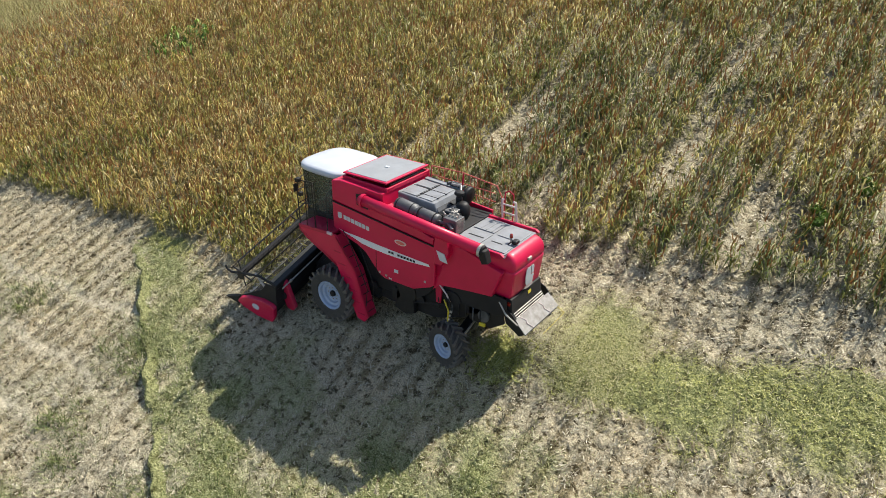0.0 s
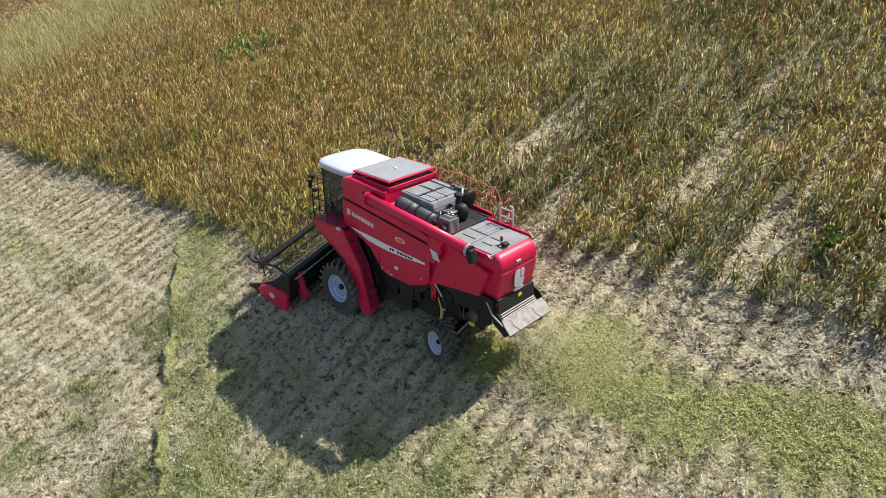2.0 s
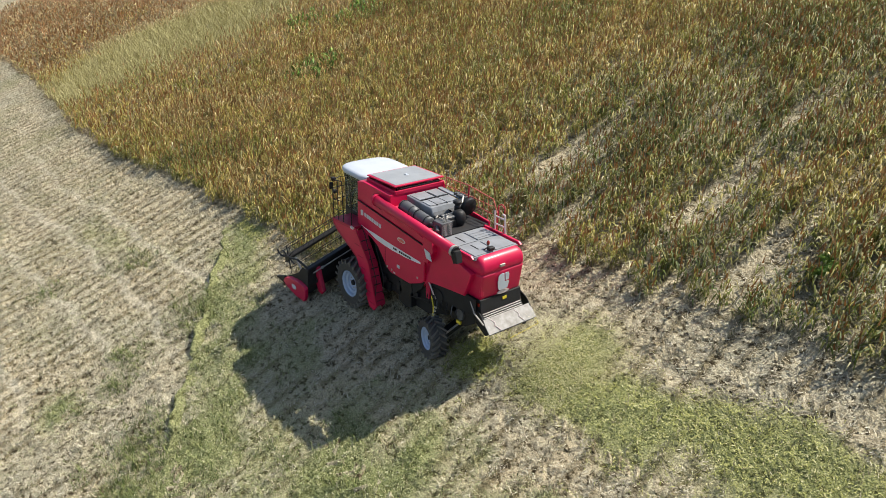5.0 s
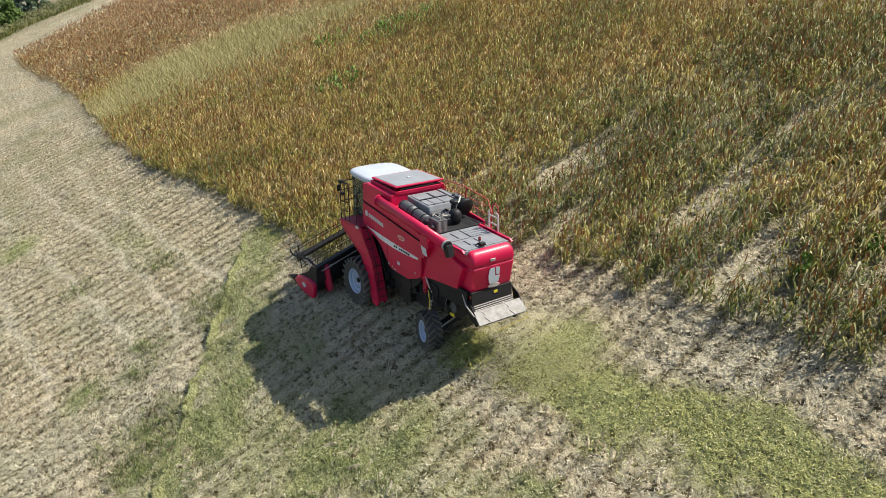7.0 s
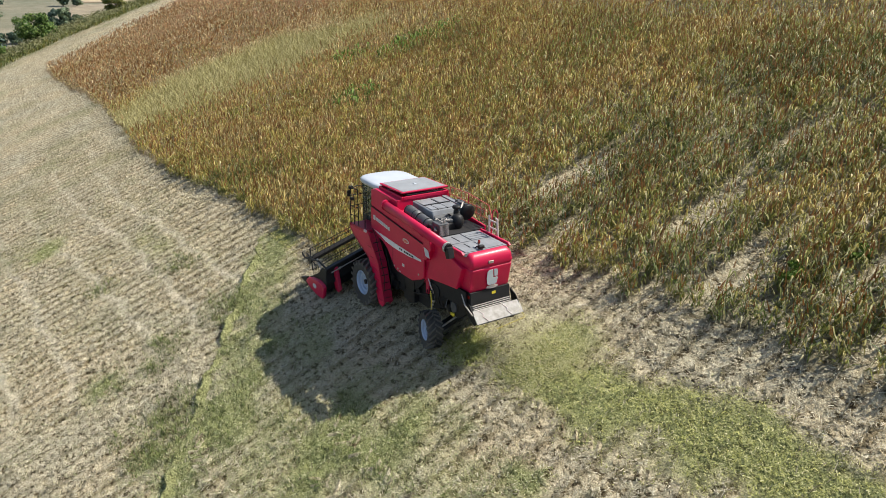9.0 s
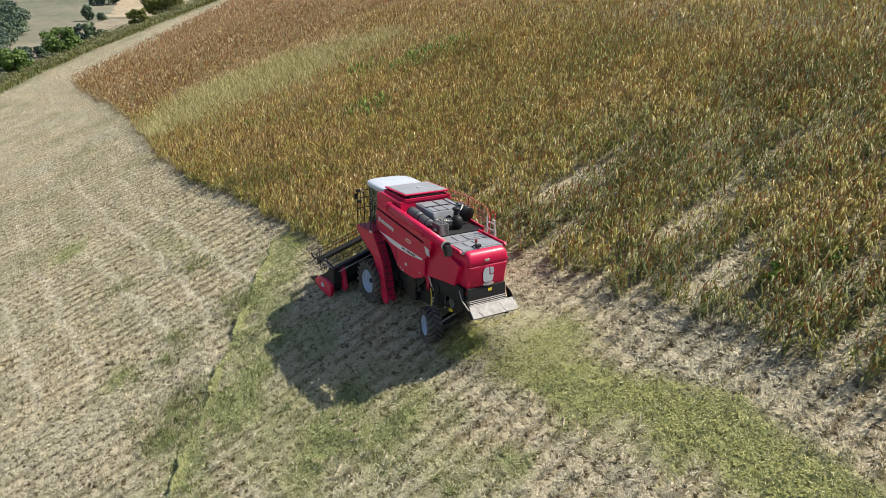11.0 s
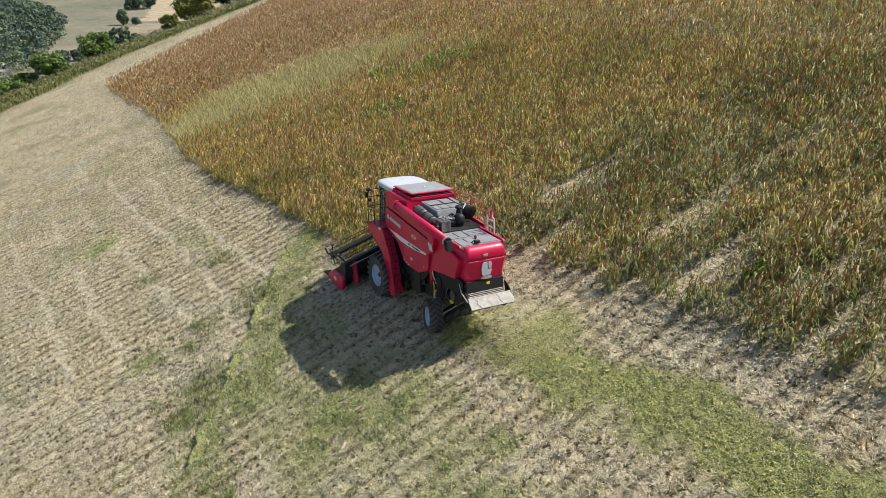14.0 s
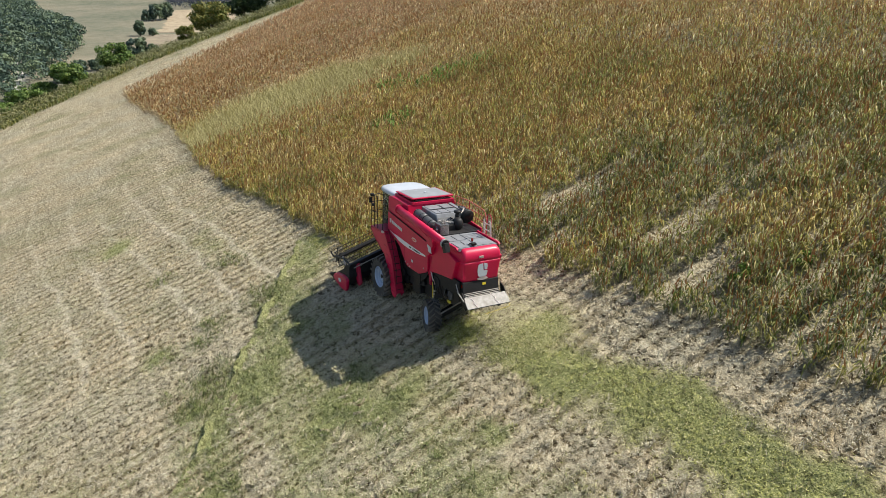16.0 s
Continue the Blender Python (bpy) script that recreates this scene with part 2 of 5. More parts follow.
    speck = noise_of(ns, ls, pos, 0.11, 6, 0.7)
    # valley field colours, here and in the plots, already hold the distance haze
    far = ramp(ns, ls, meadow, [(0.38, (0.105, 0.112, 0.074)), (0.48, (0.150, 0.148, 0.102)), (0.56, (0.185, 0.168, 0.118)), (0.66, (0.235, 0.205, 0.145))])
    far = mix_of(ns, ls, 0.35, far, ramp(ns, ls, speck, [(0.35, (0.09, 0.105, 0.065)), (0.65, (0.27, 0.245, 0.18))]))
    shift = ns.new("ShaderNodeVectorMath")
    shift.operation = "MULTIPLY_ADD"
    wobble = ns.new("ShaderNodeTexNoise")
    wobble.inputs["Scale"].default_value = 0.03
    ls.new(pos, wobble.inputs["Vector"])
    ls.new(wobble.outputs["Color"], shift.inputs[0])
    shift.inputs[1].default_value = (14, 14, 0)
    ls.new(pos, shift.inputs[2])
    place = ns.new("ShaderNodeSeparateXYZ")
    ls.new(shift.outputs[0], place.inputs[0])

    def plot(corners, soft):
        """1 inside a convex plot of land, corners in metres, clockwise."""
        inside = None
        for (ax, ay), (bx, by) in zip(corners, corners[1:] + corners[:1]):
            run = math.hypot(bx - ax, by - ay)
            nx, ny = (by - ay) / run, -(bx - ax) / run
            side = math_of(ns, ls, "ADD", math_of(ns, ls, "MULTIPLY", place.outputs[0], nx), math_of(ns, ls, "MULTIPLY", place.outputs[1], ny))
            side = math_of(ns, ls, "MULTIPLY", math_of(ns, ls, "SUBTRACT", side, nx * ax + ny * ay + 7 * (nx + ny)), 1 / soft, True)
            inside = side if inside is None else math_of(ns, ls, "MINIMUM", inside, side)
        return inside

    tilled = ramp(ns, ls, speck, [(0.35, (0.26, 0.205, 0.135)), (0.65, (0.42, 0.345, 0.235))])
    fallow = ramp(ns, ls, speck, [(0.35, (0.20, 0.165, 0.115)), (0.65, (0.31, 0.262, 0.185))])
    lush = ramp(ns, ls, speck, [(0.35, (0.13, 0.160, 0.075)), (0.65, (0.26, 0.275, 0.145))])
    for corners, soft, tint in (([(752, -152), (752, -84), (992, -138), (1032, -240)], 3, tilled), ([(620, -110), (624, -56), (730, -72), (745, -126)], 3, fallow),
                                ([(746, -140), (746, -84), (752, -85), (752, -140)], 1.5, (0.10, 0.062, 0.035)),
                                ([(330, -10), (330, 90), (405, 90), (405, 6)], 4, lush), ([(405, 2), (405, 90), (413, 90), (413, 2)], 1.5, (0.46, 0.44, 0.40)),
                                ([(440, 24), (440, 34), (590, 38), (590, 28)], 5, (0.44, 0.43, 0.38))):
        far = mix_of(ns, ls, plot(corners, soft), far, tint)
    col = mix_of(ns, ls, mask("far"), col, far)
    # the same painted crevice shade over all near ground, chaff included
    near = mix_of(ns, ls, 1.0, col, ramp(ns, ls, holes, [(0.36, (0.55, 0.52, 0.46)), (0.47, (1.03, 1.02, 1.0))]), "MULTIPLY")
    col = mix_of(ns, ls, mask("far"), near, col)
    ls.new(col, p.inputs["Base Color"])
    p.inputs["Roughness"].default_value = 0.9
    p.inputs["Specular IOR Level"].default_value = 0.15
    b1, b2 = ns.new("ShaderNodeBump"), ns.new("ShaderNodeBump")
    b1.inputs["Strength"].default_value, b1.inputs["Distance"].default_value = 1.0, 0.22
    b2.inputs["Strength"].default_value, b2.inputs["Distance"].default_value = 1.0, 0.05
    ls.new(math_of(ns, ls, "ADD", mid, math_of(ns, ls, "MULTIPLY", drill, 0.35)), b1.inputs["Height"])
    ls.new(math_of(ns, ls, "ADD", fine, math_of(ns, ls, "MULTIPLY", holes, 2.0)), b2.inputs["Height"])
    ls.new(b1.outputs[0], b2.inputs["Normal"])
    ls.new(b2.outputs[0], p.inputs["Normal"])
    return m


GROUND = ground_material()

# ---- the hillside ----
def smooth(a, b, v):
    t = np.clip((v - a) / (b - a), 0, 1)
    return t * t * (3 - 2 * t)


def hill(x, y):
    """Height of the ground: a steep side slope, a brow far ahead, and a valley behind it."""
    x, y = np.asarray(x, float), np.asarray(y, float)
    up = np.where(y < 0, -0.38 * y, -0.36 * y)
    up = np.where(y < -90, 34.2 + 12 * (1 - np.exp((y + 90) / 30.0)), up)
    up = np.where(y > 40, -14.4 - 30 * (1 - np.exp(-(y - 40) / 80.0)), up)
    dist = np.hypot(x, y)
    valley = -41.5 + 18.7 * smooth(264, 759, x) + 38.5 * smooth(704, 1419, x) + 3.0 * np.sin(x / 104.0 + y / 82.0) - 0.06 * np.clip(y, -330, 330)
    b = smooth(108, 330, x)
    z = up * (1 - b) + valley * b
    away = smooth(300, 900, dist) * (1 - smooth(108, 330, x))
    return z * (1 - away) - 40 * away


NOISE_GRID = np.random.default_rng(77).uniform(0, 1, (256, 256))


def lumps(x, y, size, seed=0):
    """Smooth random lumps of a given size in metres, between 0 and 1."""
    u, v = np.asarray(x, float) / size + 17.3 * seed, np.asarray(y, float) / size - 9.1 * seed
    i, j = np.floor(u).astype(int), np.floor(v).astype(int)
    a, b = u - i, v - j
    a, b = a * a * (3 - 2 * a), b * b * (3 - 2 * b)
    g = lambda p, q: NOISE_GRID[p % 256, q % 256]
    return (g(i, j) * (1 - a) + g(i + 1, j) * a) * (1 - b) + (g(i, j + 1) * (1 - a) + g(i + 1, j + 1) * a) * b


def ripple(x, y):
    """Fine unevenness of the worked soil: clods, wheel-worn hollows and low drill ridges."""
    x, y = np.asarray(x, float), np.asarray(y, float)
    near = (1 - smooth(22, 34, x)) * smooth(-30, -24, x) * smooth(-12, -9, y) * (1 - smooth(14, 18, y))
    clod = 0.06 * (lumps(x, y, 0.42, 1) - 0.5) + 0.085 * (lumps(x, y, 0.20, 2) - 0.5) + 0.08 * (lumps(x, y, 1.1, 3) - 0.5)
    drill = 0.034 * np.cos(8.976 * x + 0.36 * y + 1.6 * lumps(x, y, 3.0, 4)) * (0.4 + 1.0 * lumps(x, y, 1.7, 5))
    r = (clod + drill) * near + 0.018 * np.sin(2.1 * x + 0.7 * y) + 0.014 * np.sin(1.3 * y - 0.9 * x + 1.0) + 0.010 * np.sin(6.1 * x + 3.3) * np.sin(5.2 * y)
    return r * (1 - smooth(40, 60, np.hypot(x, y)))


def land(x, y):
    return hill(x, y) + ripple(x, y)


def crop_edge(x):
    """The uncut crop's border on the downhill side, ahead of the machine."""
    x = np.asarray(x, float)
    return -0.35 + 2.2 * smooth(6, 30, x) + 1.5 * smooth(45, 80, x) - 0.5 * smooth(28, 48, x) + 0.12 * np.sin(x * 1.7) + 0.10 * np.sin(x * 0.6 + 1)


def margin_edge(y):
    """Where the stubble ends and the rough margin begins."""
    y = np.asarray(y, float)
    return 108.0 - 0.75 * np.clip(y + 1, 0, 30) + 0.15 * np.clip(-1 - y, 0, 40)


def in_crop(x, y):
    ahead = (x > 3.38 + 0.12 * np.sin(3 * y)) & (y < crop_edge(x)) & (x < 84 + np.clip(2.8 - y, 0, 60) * 0.62 - np.clip(-32 - y, 0, 60) * 0.1)
    behind = (x <= 3.38) & (y < -5.15 - 0.10 * np.clip(-x - 3, 0, 14) + 0.20 * np.sin(2.3 * x) + 0.18 * np.sin(0.9 * x + 2))
    return (ahead | behind) & (y > -95) & (x > -45)


def blot(x, y, cx, cy, rx, ry):
    return np.exp(-((x - cx) / rx) ** 2 - ((y - cy) / ry) ** 2)


def chaff_cover(x, y):
    """How much chopped green matter lies there: the fresh swath behind the machine, older ones downhill."""
    wig = 0.22 * np.sin(0.8 * x) + 2.2 * (lumps(x, y, 1.5, 6) - 0.5) + 1.0 * (lumps(x, y, 0.5, 7) - 0.5)
    rag = (0.45 + 1.1 * lumps(x, y, 0.9, 8)) * np.clip(0.62 + 0.28 * np.sin(1.1 * x + 0.4 * y) + 0.25 * np.sin(0.9 * y - 0.7 * x + 1) + 0.18 * np.sin(2.3 * x + 1.9 * y), 0.1, 1.1)
    middle = -2.05 - 0.09 * np.clip(-7 - x, 0, 20)
    swath = (1 - smooth(0.45, 1.9, np.abs(y - middle + wig * 0.6))) * (1 - smooth(-7.4, -5.6, x))
    d = y - (6.3 - 0.62 * x)
    old = (0.62 + 0.38 * rag) * smooth(-3.2, -1.5, d + 0.8 * wig) * (1 - smooth(-0.8, 0.9, d + 0.8 * wig)) * (1 - smooth(9, 13, x)) * smooth(-9, -3, x)
    under = 0.85 * (0.35 + 0.65 * rag) * smooth(0.8, 2.6, y + wig - 0.1 * x) * (1 - smooth(5.4, 7.4, y + wig)) * (1 - smooth(-1, 3, x))
    spots = 0.85 * rag * np.maximum.reduce([blot(x, y, -1.2, 8.2, 1.5, 1.1), blot(x, y, 0.3, 7.4, 0.9, 0.6), blot(x, y, -6.0, 8.6, 2.4, 1.2), blot(x, y, 8.5, 3.2, 2.2, 0.9),
                                            blot(x, y, 4.2, 8.6, 1.5, 0.8), blot(x, y, 14, 4.4, 3, 0.9), blot(x, y, 21, 9, 3, 1.2), blot(x, y, -12, 6, 3, 1.4)])
    far = 0.30 * rag * smooth(0.55, 0.85, np.sin(0.55 * y - 0.10 * x) * 0.5 + 0.5) * smooth(7, 9, y) * (1 - smooth(28, 44, x))
    thin = 0.16 * smooth(0.5, 2.5, y + wig) * (1 - smooth(14, 30, x)) * rag
    return np.clip(np.maximum.reduce([swath, old, under, spots, far, thin]), 0, 1)


def lanes(x, y):
    """Paler wheel lanes along the field's border."""
    d = y - crop_edge(x)
    s = sum(np.exp(-((d - c + 0.25 * np.sin(0.13 * x + c)) / 0.17) ** 2) for c in (3.05, 5.3, 7.4, 9.8, 12.2, 14.8, 17.4))
    return np.clip(s, 0, 1) * smooth(2, 7, x)


def wave(x, y, seed):
    """Smooth noise between 0 and 1 from a few tilted waves."""
    r = np.random.default_rng(seed)
    s = 0
    for k in range(6):
        a, f, p = r.uniform(0, 6.28), r.uniform(0.5, 1.6), r.uniform(0, 6.28)
        s = s + np.sin(f * (x * math.cos(a) + y * math.sin(a)) + p)
    return 0.5 + s / 7.0


# bare lanes run up the slope, about three metres apart: middle, half width, half length, slant
gap_rng = np.random.default_rng(19)
GAPS = [(-6.6, -9.9, 0.54, 1.9, 0.04), (-9.5, -8.0, 0.60, 2.1, 0.04), (-6.3, -18.5, 0.36, 4.2, -0.05), (-3.35, -6.8, 0.34, 1.7, 0.06), (-8.2, -5.6, 0.30, 0.9, 0.08),
        (-0.4, -9.8, 0.50, 2.3, 0.04), (-12.6, -9.6, 0.30, 1.6, 0.04), (-0.2, -17.0, 0.36, 3.6, -0.05), (-12.4, -16.5, 0.26, 3.6, -0.05), (2.6, -8.6, 0.30, 2.0, 0.0)]
for row in range(-19, 7):
    lane_x = -0.35 + row * 1.525
    main = row % 2 == 0
    GAPS.append((lane_x + gap_rng.normal(0, 0.12), -6.0 - 0.10 * max(0.0, -lane_x - 3), gap_rng.uniform(0.14, 0.26), gap_rng.uniform(0.7, 1.4), gap_rng.uniform(-0.02, 0.10)))
    for piece in range(3):
        GAPS.append((lane_x + gap_rng.normal(0, 0.16), -8.0 - piece * 7.0 - gap_rng.uniform(0, 6.0), gap_rng.uniform(0.18, 0.30) if main else gap_rng.uniform(0.11, 0.18), gap_rng.uniform(1.6, 4.2), gap_rng.uniform(-0.06, 0.08)))


def bare(x, y):
    """How bare the crop is: short broken gaps along the sowing rows and small holes between clumps."""
    warp = 0.10 * np.sin(y * 0.9 + x * 0.3) + 0.07 * np.sin(y * 2.3 - x * 0.7 + 1)
    gap = np.zeros_like(x)
    for cx, cy, wide, long, tilt in GAPS:
        near = np.abs(y - cy) < 3 * long
        d = ((x[near] - cx - tilt * (y[near] - cy) + warp[near]) / (1.1 * wide)) ** 2 + ((y[near] - cy) / long) ** 4
        gap[near] = np.maximum(gap[near], np.exp(-d))
    fade = smooth(9, 2, x) * smooth(-26, -12, y)
    holes = smooth(0.56, 0.80, wave(x * 3.4, y * 3.4, 21)) * (0.22 + 0.38 * fade)
    clump = 0.30 * smooth(0.45, 0.75, wave(x * 7.0, y * 7.0, 22))
    rim = smooth(-6.4, -5.2, y + 0.10 * np.clip(-x - 3, 0, 14)) * smooth(6, 2, x) * 0.12
    return np.clip(np.maximum.reduce([1.5 * gap * fade, holes, rim, clump]), 0, 0.985)


def spread(lo, hi, fine_lo, fine_hi, step, grow=1.22):
    """Grid lines: even within the fine stretch, ever wider outside it."""
    mid = list(np.arange(fine_lo, fine_hi + step / 2, step))
    s, v = step, fine_hi
    while v < hi:
        s *= grow
        v += s
        mid.append(min(v, hi))
    s, v, front = step, fine_lo, []
    while v > lo:
        s *= grow
        v -= s
        front.append(max(v, lo))
    return np.array(front[::-1] + mid)


def mesh_object(name, verts, faces, materials, slots=None):
    me = bpy.data.meshes.new(name)
    me.from_pydata(verts, [], faces)
    for m in materials:
        me.materials.append(m)
    if slots is not None:
        me.polygons.foreach_set("material_index", np.asarray(slots, np.int32))
    me.update()
    return new(name, me)


gx = spread(-700, 4200, -25, 20, 0.125, 1.07)
gy = spread(-1500, 1500, -8, 13, 0.125, 1.09)
GX, GY = np.meshgrid(gx, gy, indexing="ij")
GZ = land(GX, GY)
n_y = len(gy)
idx = np.arange(len(gx) * n_y).reshape(len(gx), n_y)
quads = np.stack([idx[:-1, :-1], idx[1:, :-1], idx[1:, 1:], idx[:-1, 1:]], -1).reshape(-1, 4)
ground = mesh_object("ground", np.stack([GX, GY, GZ], -1).reshape(-1, 3).tolist(), quads.tolist(), [GROUND])
tagged(ground, "steep harvested hillside of pale stubble and soil above a valley", "ground", kind="structure")
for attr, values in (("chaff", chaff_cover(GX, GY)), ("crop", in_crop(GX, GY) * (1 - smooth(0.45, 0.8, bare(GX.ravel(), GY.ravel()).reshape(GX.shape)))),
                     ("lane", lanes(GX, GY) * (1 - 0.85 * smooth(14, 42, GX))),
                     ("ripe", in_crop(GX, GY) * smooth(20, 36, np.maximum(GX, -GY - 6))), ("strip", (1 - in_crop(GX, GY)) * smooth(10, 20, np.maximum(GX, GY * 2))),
                     ("verge", smooth(-1.5, 3, GX - margin_edge(GY)) * (1 - smooth(170, 210, GX))), ("far", smooth(170, 210, np.maximum(GX, np.abs(GY) * 1.2)))):
    a = ground.data.attributes.new(attr, "FLOAT", "POINT")
    a.data.foreach_set("value", values.ravel().astype(np.float32))
for poly in ground.data.polygons:
    poly.use_smooth = True

# ---- building parts ----
BASE = Vector((-2.0, -1.46, 0.55))


def part(name, bm, material, parent, label="", shade=False, origin=None):
    """Links a bmesh, drawn in the world's own metres, as one mesh under a thing or a part."""
    at = BASE if origin is None else origin
    bmesh.ops.recalc_face_normals(bm, faces=bm.faces)
    me = bpy.data.meshes.new(name)
    bmesh.ops.translate(bm, verts=bm.verts, vec=-at)
    bm.to_mesh(me)
    bm.free()
    for m in material if isinstance(material, (list, tuple)) else [material]:
        me.materials.append(m)
    if shade:
        for f in me.polygons:
            f.use_smooth = True
    ob = new(name, me)
    ob.parent = parent
    if label:
        tagged(ob, label)
    return ob


def box(lo, hi, bevel=0.02, bm=None, turn=None):
    bm = bm or bmesh.new()
    made = bmesh.ops.create_cube(bm, size=1.0)["verts"]
    c, s = (Vector(lo) + Vector(hi)) / 2, Vector(hi) - Vector(lo)
    for v in made:
        v.co = Vector((v.co.x * s.x, v.co.y * s.y, v.co.z * s.z))
    if bevel:
        edges = list({e for v in made for e in v.link_edges})
        made = list({v for f in bmesh.ops.bevel(bm, geom=edges, offset=min(bevel, min(abs(a) for a in s) * 0.45), segments=2, affect="EDGES", profile=0.5)["faces"] for v in f.verts} | {v for v in made if v.is_valid})
    for v in made:
        v.co = (turn @ v.co if turn else v.co) + c
    return bm


def slab(points, y0, y1, bevel=0.012, bm=None):
    """A plate: an outline in x and z, from y0 to y1."""
    return prism([(x, 0, z) for x, z in points], Vector((0, y0, 0)), Vector((0, y1, 0)), bevel, bm)


def prism(points, a, b, bevel=0.012, bm=None):
    bm = bm or bmesh.new()
    lo = [bm.verts.new(Vector(p) + a) for p in points]
    hi = [bm.verts.new(Vector(p) + b) for p in points]
    n = len(points)
    faces = [bm.faces.new(lo), bm.faces.new(hi[::-1])] + [bm.faces.new((lo[i], hi[i], hi[(i + 1) % n], lo[(i + 1) % n])) for i in range(n)]
    if bevel:
        edges = list({e for f in faces[:2] for e in f.edges})
        bmesh.ops.bevel(bm, geom=edges, offset=bevel, segments=2, affect="EDGES", profile=0.5)
    return bm


def rod(p, q, r, bm=None, seg=10, r2=None, caps=True):
    bm = bm or bmesh.new()
    p, q = Vector(p), Vector(q)
    turn = (q - p).to_track_quat("Z", "Y").to_matrix().to_4x4()
    bmesh.ops.create_cone(bm, cap_ends=caps, segments=seg, radius1=r, radius2=r if r2 is None else r2, depth=(q - p).length, matrix=Matrix.Translation((p + q) / 2) @ turn)
    return bm


def bent(points, r, bm=None, seg=8):
    """A tube along a chain of points, with a ball at each bend."""
    bm = bm or bmesh.new()
    for p, q in zip(points[:-1], points[1:]):
        rod(p, q, r, bm, seg)
    for p in points[1:-1]:
        bmesh.ops.create_icosphere(bm, subdivisions=1, radius=r, matrix=Matrix.Translation(p))
    return bm


def turned(profile, seg, m, bm=None, caps=True):
    """A body of revolution about z: (radius, height) pairs, placed by m."""
    bm = bm or bmesh.new()
    rings = []
    for r, h in profile:
        rings.append([bm.verts.new(m @ Vector((r * math.cos(2 * math.pi * k / seg), r * math.sin(2 * math.pi * k / seg), h))) for k in range(seg)])
    for a, b in zip(rings[:-1], rings[1:]):
        for k in range(seg):
            bm.faces.new((a[k], a[(k + 1) % seg], b[(k + 1) % seg], b[k]))
    for ring in (rings[0], rings[-1]) if caps else ():
        bm.faces.new(ring)
    return bm

# ---- the combine harvester ----
def empty(name, at, label, category, group=""):
    ob = new(name)
    ob.location = at
    return tagged(ob, label, category, group)


def wheel(parent, x, y, z, r, width, rim_r, lugs, steer, side, name):
    """A tractor wheel: lugged tyre, dished rim, hub and bolts. side: +1 shows its face to +y."""
    m = Matrix.Translation((x, y, z)) @ Matrix.Rotation(radians(steer), 4, "Z") @ Matrix.Rotation(radians(-90 * side), 4, "X")
    w = width / 2
    bm = turned([(rim_r, -w * 0.8), (rim_r * 1.12, -w * 0.95), (r * 0.82, -w), (r * 0.865, -w * 0.90), (r * 0.885, -w * 0.5), (r * 0.89, 0),
                 (r * 0.885, w * 0.5), (r * 0.865, w * 0.90), (r * 0.82, w), (rim_r * 1.12, w * 0.95), (rim_r, w * 0.8)], 40, m, caps=False)
    tyre = part("tyre", bm, TYRE, parent, "black lugged rubber tyre, dusty")
    for k in range(lugs):
        for s in (-1, 1):
            a = 2 * math.pi * (k + (0.5 if s > 0 else 0)) / lugs
            d = 2 * math.pi / lugs * 0.9
            bm, quad = bmesh.new(), []
            for h, da, wide in ((0.03, 0.0, 0.040), (1.02, -d, 0.055)):
                for t in (-wide, wide):
                    for rr in (0.80 if h > 0.5 else 0.87, 1.0 if h < 0.5 else 0.98):
                        ang = a + da + t
                        quad.append(bm.verts.new(m @ Vector((r * rr * math.cos(ang), r * rr * math.sin(ang), s * w * h))))
            i0, o0, i1, o1, i2, o2, i3, o3 = quad
            for f in ((o0, o1, o3, o2), (i0, o0, o2, i2), (i1, i3, o3, o1), (i2, o2, o3, i3), (i0, i1, o1, o0), (i0, i2, i3, i1)):
                bm.faces.new(f)
            part("tread_lug", bm, LUG, tyre)
    bm = turned([(rim_r * 0.3, w * 0.30), (rim_r * 0.60, w * 0.34), (rim_r * 0.66, w * 0.52), (rim_r * 0.84, w * 0.56), (rim_r * 0.90, w * 0.78), (rim_r * 1.0, w * 0.90),
                 (rim_r * 1.04, w * 0.84), (rim_r * 1.03, -w * 0.84), (rim_r * 0.95, -w * 0.8), (rim_r * 0.3, -w * 0.1)], 36, m)
    rim = part("rim", bm, RIM, parent, "blue-grey painted steel rim")
    part("hub", turned([(rim_r * 0.05, w * 0.52), (rim_r * 0.2, w * 0.50), (rim_r * 0.24, w * 0.1), (rim_r * 0.24, -w * 0.1)], 20, m), DARK, parent, "dark wheel hub")
    for k in range(8):
        a = 2 * math.pi * k / 8
        b = m @ Vector((rim_r * 0.42 * math.cos(a), rim_r * 0.42 * math.sin(a), w * 0.30))
        t = m @ Vector((rim_r * 0.42 * math.cos(a), rim_r * 0.42 * math.sin(a), w * 0.40))
        part("wheel_bolt", rod(b, t, rim_r * 0.045, seg=6), STEEL, rim)
    return tyre


def flat_shape(points, y, thick=0.012):
    return slab(points, y, y + thick, 0.0)


def oval(cx, cz, rx, rz, n=20, lean=0.0):
    return [(cx + rx * math.cos(2 * math.pi * k / n), cz + rz * math.sin(2 * math.pi * k / n) + lean * rx * math.cos(2 * math.pi * k / n)) for k in range(n)]


combine = empty("combine_harvester", BASE, "red combine harvester with white cab roof working a slope", "combine harvester")

# body: lower hull, tank, rear hood
part("hull", slab([(0.0, 2.95), (-1.0, 2.6), (-1.5, 2.05), (-3.3, 2.0), (-3.6, 2.35), (-5.2, 2.55), (-5.45, 3.3), (-3.9, 3.7), (0.0, 3.7)], -2.42, -0.47, 0.03), RED, combine)
